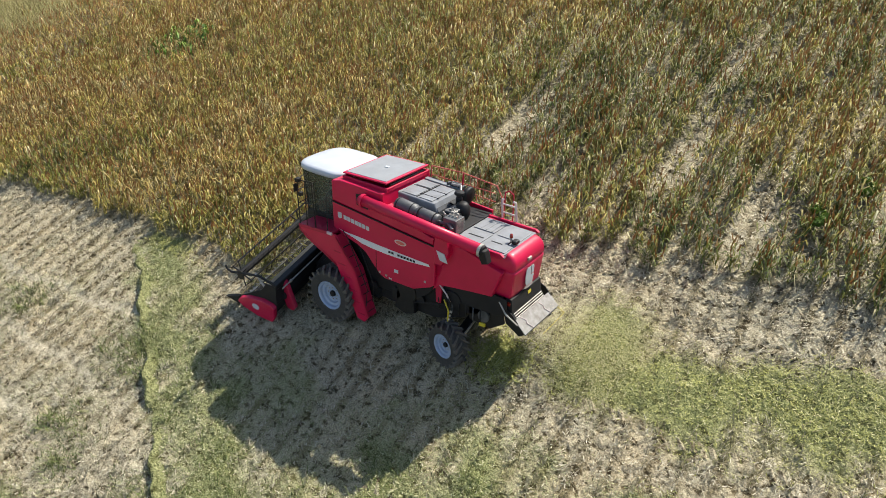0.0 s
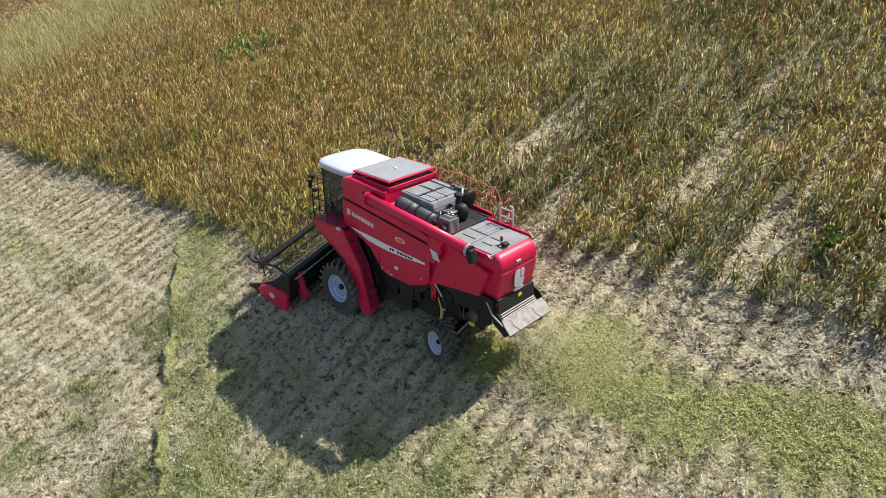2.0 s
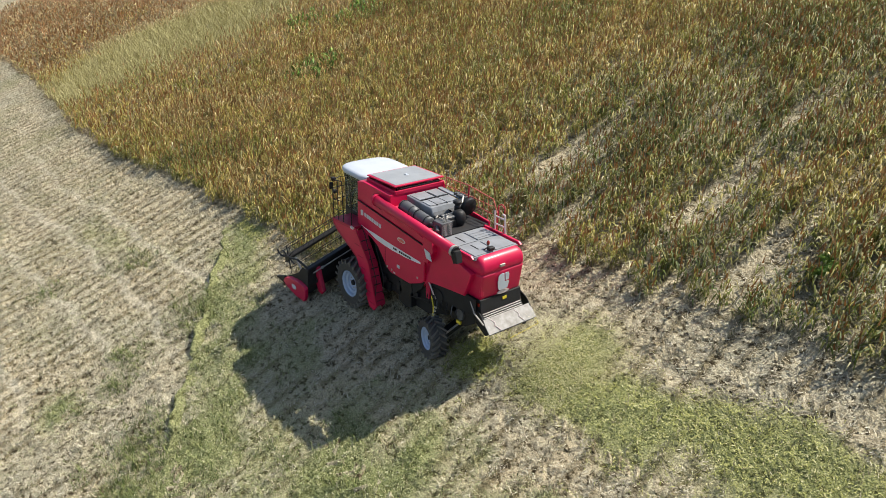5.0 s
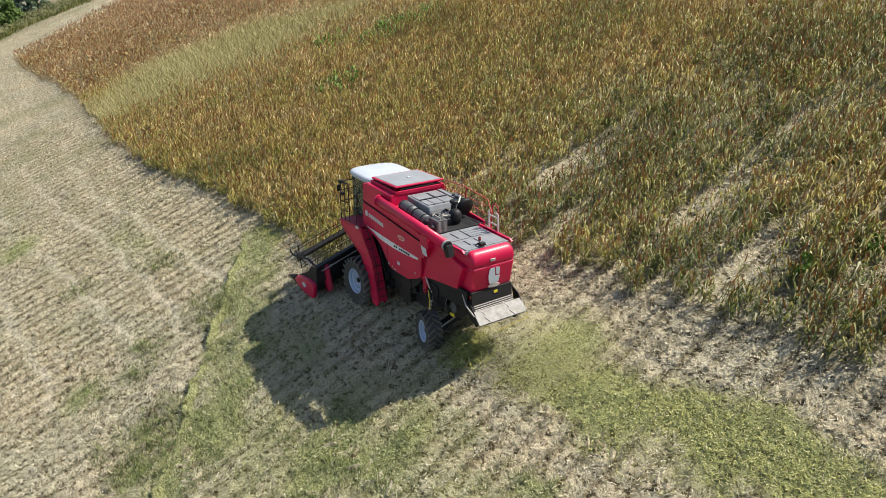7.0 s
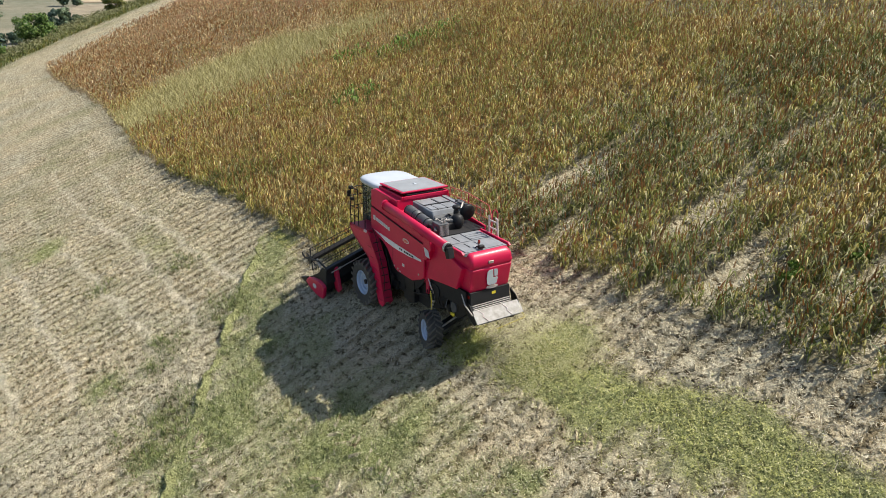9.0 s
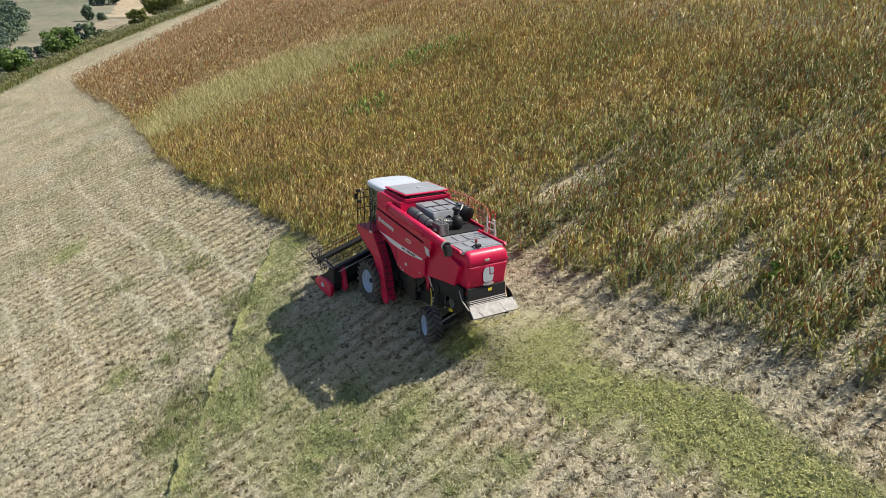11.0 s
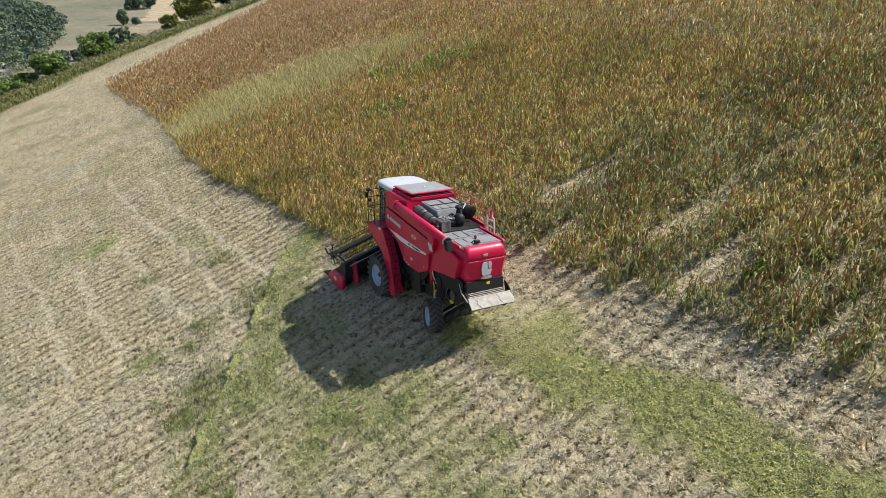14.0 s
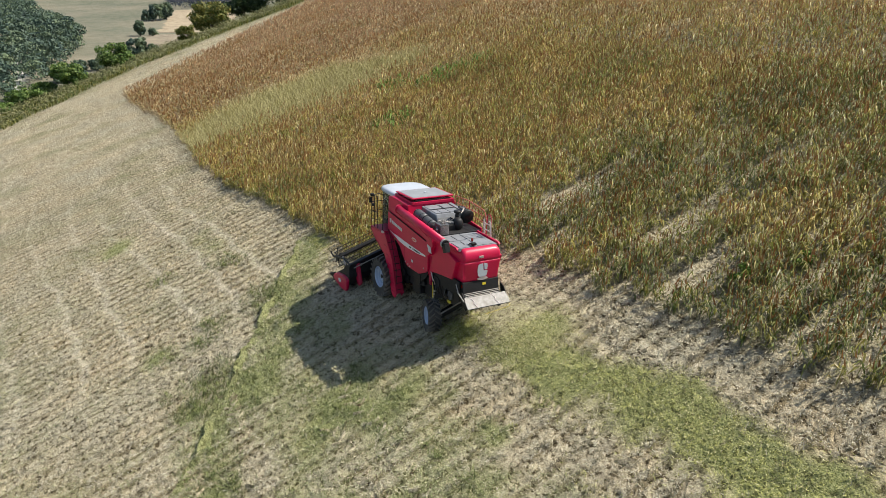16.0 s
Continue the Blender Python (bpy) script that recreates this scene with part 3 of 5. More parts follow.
SIDE = [(0.10, 3.72), (0.09, 2.93), (-0.30, 2.76), (-0.80, 2.68), (-1.12, 2.52), (-1.35, 2.25), (-1.60, 1.98), (-1.80, 1.90), (-2.80, 1.93), (-3.36, 2.18), (-3.50, 2.30), (-3.50, 3.42)]
side_panel = part("side_panel", slab(SIDE, -0.46, -0.38, 0.02), RED, combine)
part("side_panel", slab(SIDE, -2.52, -2.44, 0.02), RED, combine)
tank = part("grain_tank", slab([(0.12, 4.33), (0.12, 3.74), (-3.42, 3.44), (-3.42, 3.62), (-1.75, 4.05), (-1.72, 4.40), (-0.2, 4.42)], -2.50, -0.40, 0.03), RED, combine)
part("panel_seam", slab([(0.13, 3.745), (0.13, 3.715), (-3.45, 3.415), (-3.45, 3.445)], -0.385, -0.365, 0), DARK, side_panel)
part("panel_seam", box((-1.505, -0.385, 1.98), (-1.49, -0.372, 2.68), 0), DARK, side_panel)
# raised tank rim and lid
for lo, hi in (((-1.74, -0.64, 4.38), (-0.14, -0.58, 4.50)), ((-1.74, -2.46, 4.38), (-0.14, -2.40, 4.50)), ((-0.19, -2.40, 4.38), (-0.14, -0.64, 4.50)), ((-1.74, -2.40, 4.38), (-1.69, -0.64, 4.50))):
    part("tank_rim", box(lo, hi, 0.015), RED, tank)
lid_turn = Matrix.Rotation(radians(2.2), 3, "Y")
lid = part("tank_lid", box((-1.70, -2.46, 4.57), (-0.14, -0.60, 4.62), 0.02, turn=lid_turn), RED, combine, "red-framed grey grain tank lid")
part("lid_sheet", box((-1.63, -2.39, 4.612), (-0.21, -0.67, 4.632), 0.006, turn=lid_turn), LID, lid, "dusty grey tank cover sheet")
part("latch", box((-0.98, -1.62, 4.63), (-0.86, -1.52, 4.655), 0.01), WHITE, lid)
part("lid_hinge", rod((-1.66, -2.3, 4.53), (-1.66, -0.8, 4.53), 0.03), BLACK, lid)
for sx in (-0.3, -1.5):
    part("lid_strut", rod((sx, -0.8, 4.42), (sx, -0.8, 4.58), 0.02), BLACK, lid)

# rear hood with rounded corners
def hood():
    bm = bmesh.new()
    rings = []
    for z, x_back, half, rr in ((2.55, -5.63, 0.745, 0.08), (2.60, -5.64, 0.75, 0.08), (3.20, -5.70, 0.775, 0.09), (3.262, -5.705, 0.78, 0.09), (3.275, -5.70, 0.778, 0.09), (3.285, -5.665, 0.765, 0.08),
                                (3.325, -5.665, 0.765, 0.08), (3.338, -5.70, 0.78, 0.09), (3.35, -5.705, 0.782, 0.09), (3.52, -5.69, 0.78, 0.11), (3.60, -5.66, 0.775, 0.12), (3.67, -5.61, 0.755, 0.13), (3.72, -5.55, 0.725, 0.14), (3.755, -5.46, 0.68, 0.15)):
        ring, c = [], -1.42
        outline = [(-3.46, half + 0.22), (-4.2, half + 0.12), (x_back + rr + 0.10, half + 0.004)]
        for k in range(7):
            a = math.pi / 2 * k / 6
            outline.append((x_back + rr - rr * math.sin(a), half - rr + rr * math.cos(a)))
        for x, y in outline:
            ring.append(bm.verts.new((x, c + y, z)))
        for x, y in outline[::-1]:
            ring.append(bm.verts.new((x, c - y, z)))
        rings.append(ring)
    n = len(rings[0])
    for a, b in zip(rings[:-1], rings[1:]):
        for k in range(n):
            bm.faces.new((a[k], a[(k + 1) % n], b[(k + 1) % n], b[k]))
    bm.faces.new(rings[0])
    bm.faces.new(rings[-1])
    return bm


rear_hood = part("rear_hood", hood(), RED, combine, shade=True)
part("hood_seam", box((-4.16, -0.53, 2.62), (-4.14, -0.50, 3.68), 0), DARK, rear_hood)
part("rear_handle", box((-5.735, -1.44, 3.42), (-5.69, -1.26, 3.50), 0.01), STEEL, rear_hood, "small bright latch plate")
# emblem on the rear: a plain white hooked shape, with an oval plate below
def rear_shape(points, x, thick=0.015):
    return prism([(0, y, z) for y, z in points], Vector((x - thick, 0, 0)), Vector((x, 0, 0)), 0.0)


emblem = part("emblem", rear_shape([(-1.30, 3.20), (-1.44, 3.20), (-1.47, 2.93), (-1.62, 2.93), (-1.64, 2.90), (-1.60, 2.74), (-1.54, 2.71), (-1.30, 2.71), (-1.25, 2.76), (-1.22, 2.95), (-1.24, 3.14)], -5.712), WHITE, rear_hood, "plain white emblem")
part("emblem_bar", rear_shape([(-1.48, 3.20), (-1.60, 3.19), (-1.63, 3.12), (-1.62, 2.97), (-1.51, 2.97)], -5.712), WHITE, rear_hood)
part("hood_rib", box((-5.66, -0.78, 2.66), (-5.60, -0.66, 3.22), 0.015), RED, rear_hood)
part("badge", rear_shape([(-1.46 + 0.22 * math.cos(a * math.pi / 10), 2.63 + 0.055 * math.sin(a * math.pi / 10)) for a in range(20)], -5.69), PALE, rear_hood)

# side markings as plain shapes
stripe = part("stripe", flat_shape([(-0.12, 2.93), (-0.32, 2.90), (-0.80, 2.90), (-1.74, 2.87), (-2.6, 2.865), (-3.32, 2.86), (-3.34, 2.80), (-2.6, 2.72), (-1.9, 2.69), (-1.4, 2.70), (-1.0, 2.73), (-0.65, 2.82), (-0.35, 2.875)], -0.382), STRIPE, side_panel, "silver-white swoosh stripe")
for k in range(9):
    if k != 2:
        x0 = -1.95 - 0.105 * k
        part("marking", flat_shape([(x0, 2.825), (x0 - 0.075, 2.825), (x0 - 0.075, 2.765), (x0, 2.765)], -0.368, 0.006), DARK, stripe)
part("emblem", flat_shape([(-0.10, 3.44), (-0.15, 3.46), (-0.24, 3.455), (-0.25, 3.30), (-0.20, 3.275), (-0.11, 3.28)], -0.382), WHITE, side_panel, "plain white emblem")
for k in range(7):
    x0, z0 = -0.32 - 0.138 * k, 3.415 - 0.014 * k
    part("marking", flat_shape([(x0, z0), (x0 - 0.108, z0 - 0.010), (x0 - 0.112, z0 - 0.135), (x0 - 0.004, z0 - 0.125)], -0.382), WHITE, side_panel)
part("badge", flat_shape(oval(-2.36, 3.19, 0.20, 0.075), -0.382), PALE, side_panel, "pale oval badge")
part("badge_centre", flat_shape(oval(-2.36, 3.19, 0.15, 0.045), -0.366, 0.006), SALMON, side_panel)
part("decal", flat_shape([(-2.14, 2.32), (-2.28, 2.32), (-2.28, 2.22), (-2.14, 2.22)], -0.382), WHITE, side_panel)
part("decal", flat_shape([(-1.95, 1.99), (-2.05, 1.99), (-2.05, 1.95), (-1.95, 1.95)], -0.382), WHITE, side_panel)
for px, pz in ((-1.62, 2.05), (-1.86, 2.02), (-3.2, 2.3)):
    part("panel_catch", box((px - 0.03, -0.385, pz - 0.03), (px + 0.03, -0.36, pz + 0.03), 0.008), STEEL, side_panel)

# unloading auger tube along the upper edge
auger = part("unloading_tube", rod((-1.15, -0.27, 4.13), (-4.92, -0.28, 3.86), 0.15, seg=22), RED, combine, shade=True)
part("tube_ring", rod((-1.13, -0.27, 4.131), (-1.22, -0.27, 4.125), 0.175, seg=22), RED, auger)
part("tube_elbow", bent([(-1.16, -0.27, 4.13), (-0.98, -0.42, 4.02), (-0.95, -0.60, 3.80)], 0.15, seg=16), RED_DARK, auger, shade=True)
# flat black sheet in place of the shaded recess beside the tube
part("recess_shade", slab([(-0.78, 4.18), (-0.80, 3.86), (-1.22, 3.80), (-1.22, 4.22)], -0.41, -0.392, 0.01), BLACK, auger)
part("spout", prism([(-4.92, -0.17, 3.92), (-5.10, -0.17, 3.90), (-5.20, -0.17, 3.60), (-5.04, -0.17, 3.54), (-4.94, -0.17, 3.70)], Vector((0, -0.22, 0)), Vector((0, 0, 0)), 0.03), BLACK, auger, "dark rubber tube spout")
part("spout_rim", rod((-4.90, -0.28, 3.862), (-4.97, -0.28, 3.857), 0.165, seg=22), STEEL, auger)
part("tube_cap", rod((-4.92, -0.28, 3.86), (-5.02, -0.28, 3.853), 0.14, seg=22), DARK, auger)
part("tube_bracket", slab([(-3.50, 3.45), (-3.55, 3.85), (-3.90, 3.80), (-3.98, 3.42), (-3.75, 3.0), (-3.55, 3.0)], -0.50, -0.30, 0.02), RED, combine)
part("bracket_plate", slab([(-3.60, 3.42), (-3.86, 3.38), (-3.97, 3.14), (-3.72, 3.16)], -0.30, -0.285, 0.004), WHITE, combine, "white reflecting plate on bracket")
part("tube_cradle", slab([(-3.62, 3.72), (-3.62, 4.02), (-3.72, 4.02), (-3.72, 3.72)], -0.48, -0.40, 0.01), RED, combine)

# engine bay
part("engine_floor", box((-3.92, -2.42, 3.72), (-1.74, -0.55, 3.80), 0.01), DARK, combine)
hood_box = part("radiator_cover", slab([(-1.80, 4.34), (-1.80, 3.85), (-3.12, 3.85), (-3.12, 4.10), (-3.02, 4.31)], -2.12, -0.95, 0.04), DECK, combine, "dusty grey engine cover")
for ys in (-1.25, -1.62):
    part("cover_groove", box((-2.95, ys - 0.012, 4.325), (-1.85, ys + 0.012, 4.345), 0), BLACK, hood_box)
part("cover_groove", box((-2.42, -2.06, 4.328), (-2.40, -1.0, 4.346), 0), BLACK, hood_box)
part("cover_front", slab([(-3.02, 4.27), (-3.00, 3.90), (-3.17, 3.86), (-3.14, 4.10)], -2.08, -0.99, 0.01), PIPE, hood_box, "grey folded front of the cover")
for lo, hi in (((-2.36, -2.04, 4.335), (-1.88, -1.66, 4.352)), ((-2.36, -1.58, 4.335), (-1.88, -1.02, 4.352)), ((-2.90, -2.04, 4.322), (-2.46, -1.02, 4.340))):
    part("cover_panel", box(lo, hi, 0.008), DECK, hood_box)
part("cover_fold", slab([(-1.80, 4.36), (-1.80, 4.31), (-3.0, 4.29), (-3.0, 4.33)], -2.32, -2.14, 0.01), DECK, hood_box)
muffler = part("muffler", turned([(0.12, 0.0), (0.19, 0.03), (0.20, 0.06), (0.20, 0.62), (0.17, 0.66), (0.15, 0.68), (0.15, 0.70), (0.185, 0.74), (0.19, 1.36), (0.16, 1.40)], 22,
             look((-2.02, -0.66, 4.14), (-3.6, -0.62, 4.02)) @ Matrix.Rotation(math.pi, 4, "Y")), PIPE, combine, "dark grey horizontal silencer drum", shade=True)
for t in (0.1, 0.56, 0.82, 1.3):
    c = Vector((-2.02, -0.66, 4.14)).lerp(Vector((-3.6, -0.62, 4.02)), t / 1.585)
    part("clamp_band", rod(c + Vector((0.015, 0, 0)), c - Vector((0.015, 0, 0)), 0.205, seg=22), BLACK, muffler)
part("exhaust_pipe", bent([(-3.4, -0.62, 4.04), (-3.62, -0.66, 4.03), (-3.75, -0.62, 4.06), (-3.92, -0.50, 4.0)], 0.05, seg=10), PIPE, muffler)
engine = part("engine_block", box((-3.55, -1.75, 3.75), (-3.14, -0.98, 4.02), 0.04), BLACK, combine)
part("rocker_cover", box((-3.5, -1.65, 4.02), (-3.18, -1.15, 4.12), 0.03), PIPE, engine)
for k in range(4):
    part("injector", rod((-3.34, -1.25 - 0.11 * k, 4.1), (-3.34, -1.25 - 0.11 * k, 4.17), 0.02), STEEL, engine)
cleaner = part("air_cleaner", turned([(0.09, -0.50), (0.09, 0.0), (0.07, 0.03), (0.07, 0.08), (0.12, 0.09), (0.135, 0.11), (0.135, 0.16), (0.11, 0.185), (0.03, 0.20)], 22, Matrix.Translation((-3.28, -1.72, 4.30))), BLACK, combine, "black air intake with mushroom cap")
part("intake_elbow", bent([(-3.12, -1.86, 3.98), (-3.25, -1.8, 3.92), (-3.45, -1.55, 3.95)], 0.07, seg=12), BLACK, cleaner, shade=True)
part("air_filter_housing", turned([(0.08, -0.34), (0.15, -0.30), (0.20, -0.20), (0.22, -0.08), (0.20, 0.04), (0.15, 0.12), (0.10, 0.16)], 26, Matrix.Translation((-3.44, -1.66, 4.08))), BLACK, combine, "black rounded air filter bowl", shade=True)
for a, b, r in (((-2.70, -2.20, 4.40), (-3.02, -2.16, 4.44), 0.035), ((-3.02, -2.16, 4.44), (-3.16, -1.98, 4.30), 0.035), ((-3.52, -1.30, 4.12), (-3.66, -1.00, 4.22), 0.022), ((-3.30, -0.98, 4.16), (-3.56, -0.72, 4.24), 0.020)):
    part("bright_pipe", bent([a, b], r), STEEL, cleaner, "bare metal pipe")
for k in range(6):
    part("fitting", box((-3.60 - 0.05 * k, -0.98 + 0.03 * (k % 3), 4.20), (-3.57 - 0.05 * k, -0.93 + 0.03 * (k % 3), 4.27 + 0.02 * (k % 2)), 0.006), STEEL, cleaner)
for k in range(5):
    part("intake_bracket", box((-2.60 - 0.12 * k, -2.30, 4.30), (-2.54 - 0.12 * k, -2.18, 4.42 + 0.03 * (k % 2)), 0.01), PIPE, cleaner)
part("hose", bent([(-2.5, -2.25, 4.30), (-2.8, -2.28, 4.42), (-3.0, -2.2, 4.38), (-3.12, -2.0, 4.33)], 0.04, seg=10), PIPE, cleaner, shade=True)
cooler = part("oil_cooler", box((-3.94, -1.02, 3.78), (-3.54, -0.62, 4.20), 0.02), PIPE, combine, "grey finned cooler")
for k in range(8):
    part("fin", box((-3.955, -0.99 + 0.045 * k, 3.82), (-3.935, -0.975 + 0.045 * k, 4.16), 0), STEEL, cooler)
for k in range(3):
    part("cooler_cap", rod((-3.64 - 0.10 * k, -0.80, 4.20), (-3.64 - 0.10 * k, -0.80, 4.26), 0.03), STEEL, cooler)
part("fuel_line", bent([(-3.2, -1.0, 4.05), (-3.35, -0.85, 4.12), (-3.55, -0.80, 4.08), (-3.62, -0.74, 4.10)], 0.018), BLACK, engine)
part("fuel_line", bent([(-3.25, -1.3, 4.12), (-3.5, -1.2, 4.18), (-3.7, -0.95, 4.10)], 0.015), STEEL, engine)
part("rotary_screen", turned([(0.10, 0.0), (0.26, 0.01), (0.28, 0.04), (0.28, 0.12), (0.2, 0.15)], 28, Matrix.Translation((-3.30, -2.20, 4.16)) @ Matrix.Rotation(radians(80), 4, "Y")), BLACK, combine, "black round cooling screen", shade=True)
part("belt_pulley", rod((-3.05, -1.55, 4.02), (-3.09, -1.52, 4.02), 0.16, seg=22), BLACK, engine)

# rear service deck
deck = part("deck", slab([(-3.92, 3.76), (-3.92, 3.66), (-5.42, 3.66), (-5.42, 3.76)], -2.18, -0.58, 0.015), DECK, combine, "grey sheet-metal service deck")
for lo, hi in (((-4.60, -2.12, 3.76), (-3.98, -1.42, 3.785)), ((-4.62, -1.36, 3.76), (-4.02, -0.66, 3.785)), ((-5.36, -2.08, 3.76), (-4.72, -1.40, 3.782)), ((-5.38, -1.34, 3.76), (-4.74, -0.64, 3.782))):
    part("deck_plate", box(lo, hi, 0.008), DECK, deck)
part("deck_groove", box((-5.1, -1.02, 3.781), (-4.78, -0.985, 3.79), 0), BLACK, deck)
part("deck_groove", box((-4.55, -1.02, 3.784), (-4.1, -0.985, 3.793), 0), BLACK, deck)
for k in range(3):
    part("deck_rib", box((-4.52 + 0.16 * k, -2.08, 3.784), (-4.49 + 0.16 * k, -1.46, 3.80), 0.004), DECK, deck)
for y in (-0.53, -2.28):
    part("deck_rail", slab([(-3.5, 3.80), (-3.5, 3.66), (-5.35, 3.66), (-5.45, 3.74), (-5.35, 3.80)], y - 0.04, y + 0.04, 0.015), RED, deck)
beacon = part("beacon", turned([(0.04, 0.0), (0.046, 0.02), (0.042, 0.08), (0.028, 0.11), (0.01, 0.12)], 16, Matrix.Translation((-5.20, -1.25, 3.90))), AMBER, combine, "red-amber warning beacon", shade=True)
part("beacon_post", rod((-5.20, -1.25, 3.76), (-5.20, -1.25, 3.90), 0.022), STEEL, beacon)
part("work_lamp", box((-5.42, -1.32, 3.80), (-5.28, -1.12, 3.90), 0.03), BLACK, beacon)
part("lamp_bracket", bent([(-5.2, -1.1, 3.77), (-5.28, -1.12, 3.86), (-5.3, -1.2, 3.86)], 0.018), BLACK, beacon)

# guard rail and ladder on the uphill side
rail = part("guard_rail", bent([(-1.78, -2.48, 4.10), (-1.78, -2.50, 4.62), (-2.8, -2.52, 4.66), (-3.95, -2.52, 4.56), (-4.18, -2.50, 4.2), (-4.20, -2.48, 3.72)], 0.018), SALMON, combine, "thin faded red guard rail")
part("rail_bar", bent([(-1.78, -2.50, 4.36), (-3.92, -2.51, 4.34)], 0.013), SALMON, rail)
part("rail_bar", bent([(-1.78, -2.50, 4.20), (-3.95, -2.51, 4.10)], 0.012), SALMON, rail)
for k in range(9):
    part("rail_wire", rod((-2.0 - 0.22 * k, -2.505, 3.78), (-2.0 - 0.22 * k, -2.515, 4.63), 0.007, seg=6), SALMON, rail)
part("rail_post", rod((-2.85, -2.48, 3.72), (-2.85, -2.52, 4.66), 0.02), RED, rail)
part("side_wall", slab([(-1.74, 4.02), (-1.74, 3.72), (-3.9, 3.66), (-3.9, 3.86)], -2.50, -2.44, 0.01), RED, combine)
ladder = part("service_ladder", bent([(-4.30, -2.36, 3.36), (-4.24, -2.34, 4.32), (-4.30, -2.30, 4.35)], 0.030), PALE, combine, "pale tubular service ladder")
part("ladder_post", bent([(-4.76, -2.36, 3.36), (-4.66, -2.34, 4.32), (-4.60, -2.30, 4.35)], 0.030), PALE, ladder)
for k in range(4):
    part("rung", rod((-4.29 + 0.015 * k, -2.35, 3.50 + 0.23 * k), (-4.74 + 0.024 * k, -2.35, 3.50 + 0.23 * k), 0.024), PALE, ladder)
part("ladder_hoop", bent([(-4.26, -2.45, 3.60), (-4.24, -2.48, 4.46), (-4.36, -2.48, 4.54), (-4.50, -2.48, 4.46), (-4.54, -2.46, 3.60)], 0.016), RED, ladder)

# chaff spreader at the rear
spreader = part("spreader_hood", prism([(-5.52, 0, 2.56), (-5.68, 0, 2.54), (-5.74, 0, 2.14), (-5.45, 0, 2.10)], Vector((0, -2.16, 0)), Vector((0, -0.66, 0)), 0.015), DARK, combine)
part("spreader_label", prism([(-5.70, 0, 2.46), (-5.712, 0, 2.38), (-5.722, 0, 2.38), (-5.71, 0, 2.46)], Vector((0, -1.60, 0)), Vector((0, -1.46, 0)), 0), YELLOW, spreader)
part("spreader_step", prism([(-5.66, 0, 2.16), (-5.74, 0, 2.15), (-5.86, 0, 2.02), (-5.78, 0, 1.96)], Vector((0, -2.16, 0)), Vector((0, -0.66, 0)), 0.01), DARK, spreader)
plate = part("deflector_plate", prism([(-5.82, 0, 2.01), (-5.85, 0, 2.04), (-6.17, 0, 1.74), (-6.16, 0, 1.70)], Vector((0, -2.40, 0)), Vector((0, -0.62, 0)), 0.008), PLATE, combine, "dusty bare steel deflector plate")
for y in (-0.95, -1.85):
    part("strap", bent([(-5.84, y + 0.12, 2.045), (-5.98, y - 0.02, 1.93), (-6.04, y + 0.03, 1.875), (-6.17, y - 0.10, 1.755)], 0.012), PALE, plate, "pale worn strap")
part("plate_edge", rod((-6.17, -2.40, 1.72), (-6.17, -0.62, 1.72), 0.014), BLACK, plate)
part("plate_clip", box((-6.20, -1.98, 1.67), (-6.12, -1.86, 1.74), 0.01), BLACK, plate)
for k in range(3):
    part("spring_rod", rod((-5.76 - 0.04 * k, -0.70, 2.15 - 0.045 * k), (-5.76 - 0.04 * k, -2.12, 2.16 - 0.045 * k), 0.013), STEEL, spreader)
for y in (-0.63, -2.38):
    part("spreader_cheek", slab([(-5.45, 2.30), (-5.74, 2.18), (-6.14, 1.73), (-6.0, 1.62), (-5.60, 1.85)], y - 0.015, y + 0.015, 0.006), BLACK, spreader)
part("support_arm", bent([(-5.4, -0.55, 2.45), (-5.62, -0.52, 2.18), (-5.95, -0.58, 1.95)], 0.022), STEEL, spreader)
part("cord", bent([(-6.12, -2.38, 1.72), (-6.45, -2.2, 1.72), (-6.38, -1.2, 1.55)], 0.008), YELLOW, spreader)
part("tail_lamp", box((-5.66, -0.72, 2.36), (-5.58, -0.64, 2.46), 0.012), AMBER, spreader)

# dark lower works
chassis = part("chassis", slab([(-0.2, 2.6), (-0.5, 1.55), (-1.4, 1.35), (-3.6, 1.45), (-4.6, 1.75), (-5.4, 2.0), (-5.45, 2.55), (-3.4, 2.35), (-1.4, 2.1)], -2.30, -0.62, 0.03), DARK, combine)
part("side_skirt", slab([(-3.48, 2.34), (-3.52, 1.95), (-4.2, 1.95), (-5.35, 2.02), (-5.62, 2.18), (-5.60, 2.56), (-4.3, 2.70), (-3.9, 2.62)], -0.58, -0.54, 0.012), DARK, chassis, "dark grey lower side sheet")
part("side_skirt", slab([(-2.1, 1.95), (-2.2, 1.62), (-2.9, 1.62), (-3.3, 1.95), (-3.45, 2.22)], -0.52, -0.46, 0.012), DARK, chassis)
part("front_axle", box((-0.25, -3.0, 0.70), (0.20, -0.35, 1.05), 0.05, turn=Matrix.Rotation(radians(-20.8), 3, "X")), DARK, combine)
part("level_cylinder", rod((-0.1, -0.75, 1.05), (-0.15, -0.85, 2.1), 0.06), STEEL, combine)
part("final_drive", box((-0.30, -0.72, 0.55), (0.28, -0.45, 1.15), 0.06), DARK, combine)
part("rear_axle", box((-4.20, -2.80, 0.90), (-3.95, -0.40, 1.12), 0.04, turn=Matrix.Rotation(radians(-20.8), 3, "X")), DARK, combine)
part("axle_yoke", slab([(-3.7, 1.9), (-3.6, 1.3), (-4.4, 1.3), (-4.35, 1.9)], -1.6, -1.2, 0.03), DARK, combine)
part("rear_knuckle", box((-4.16, -0.62, 0.50), (-3.92, -0.42, 0.95), 0.04), DARK, combine)
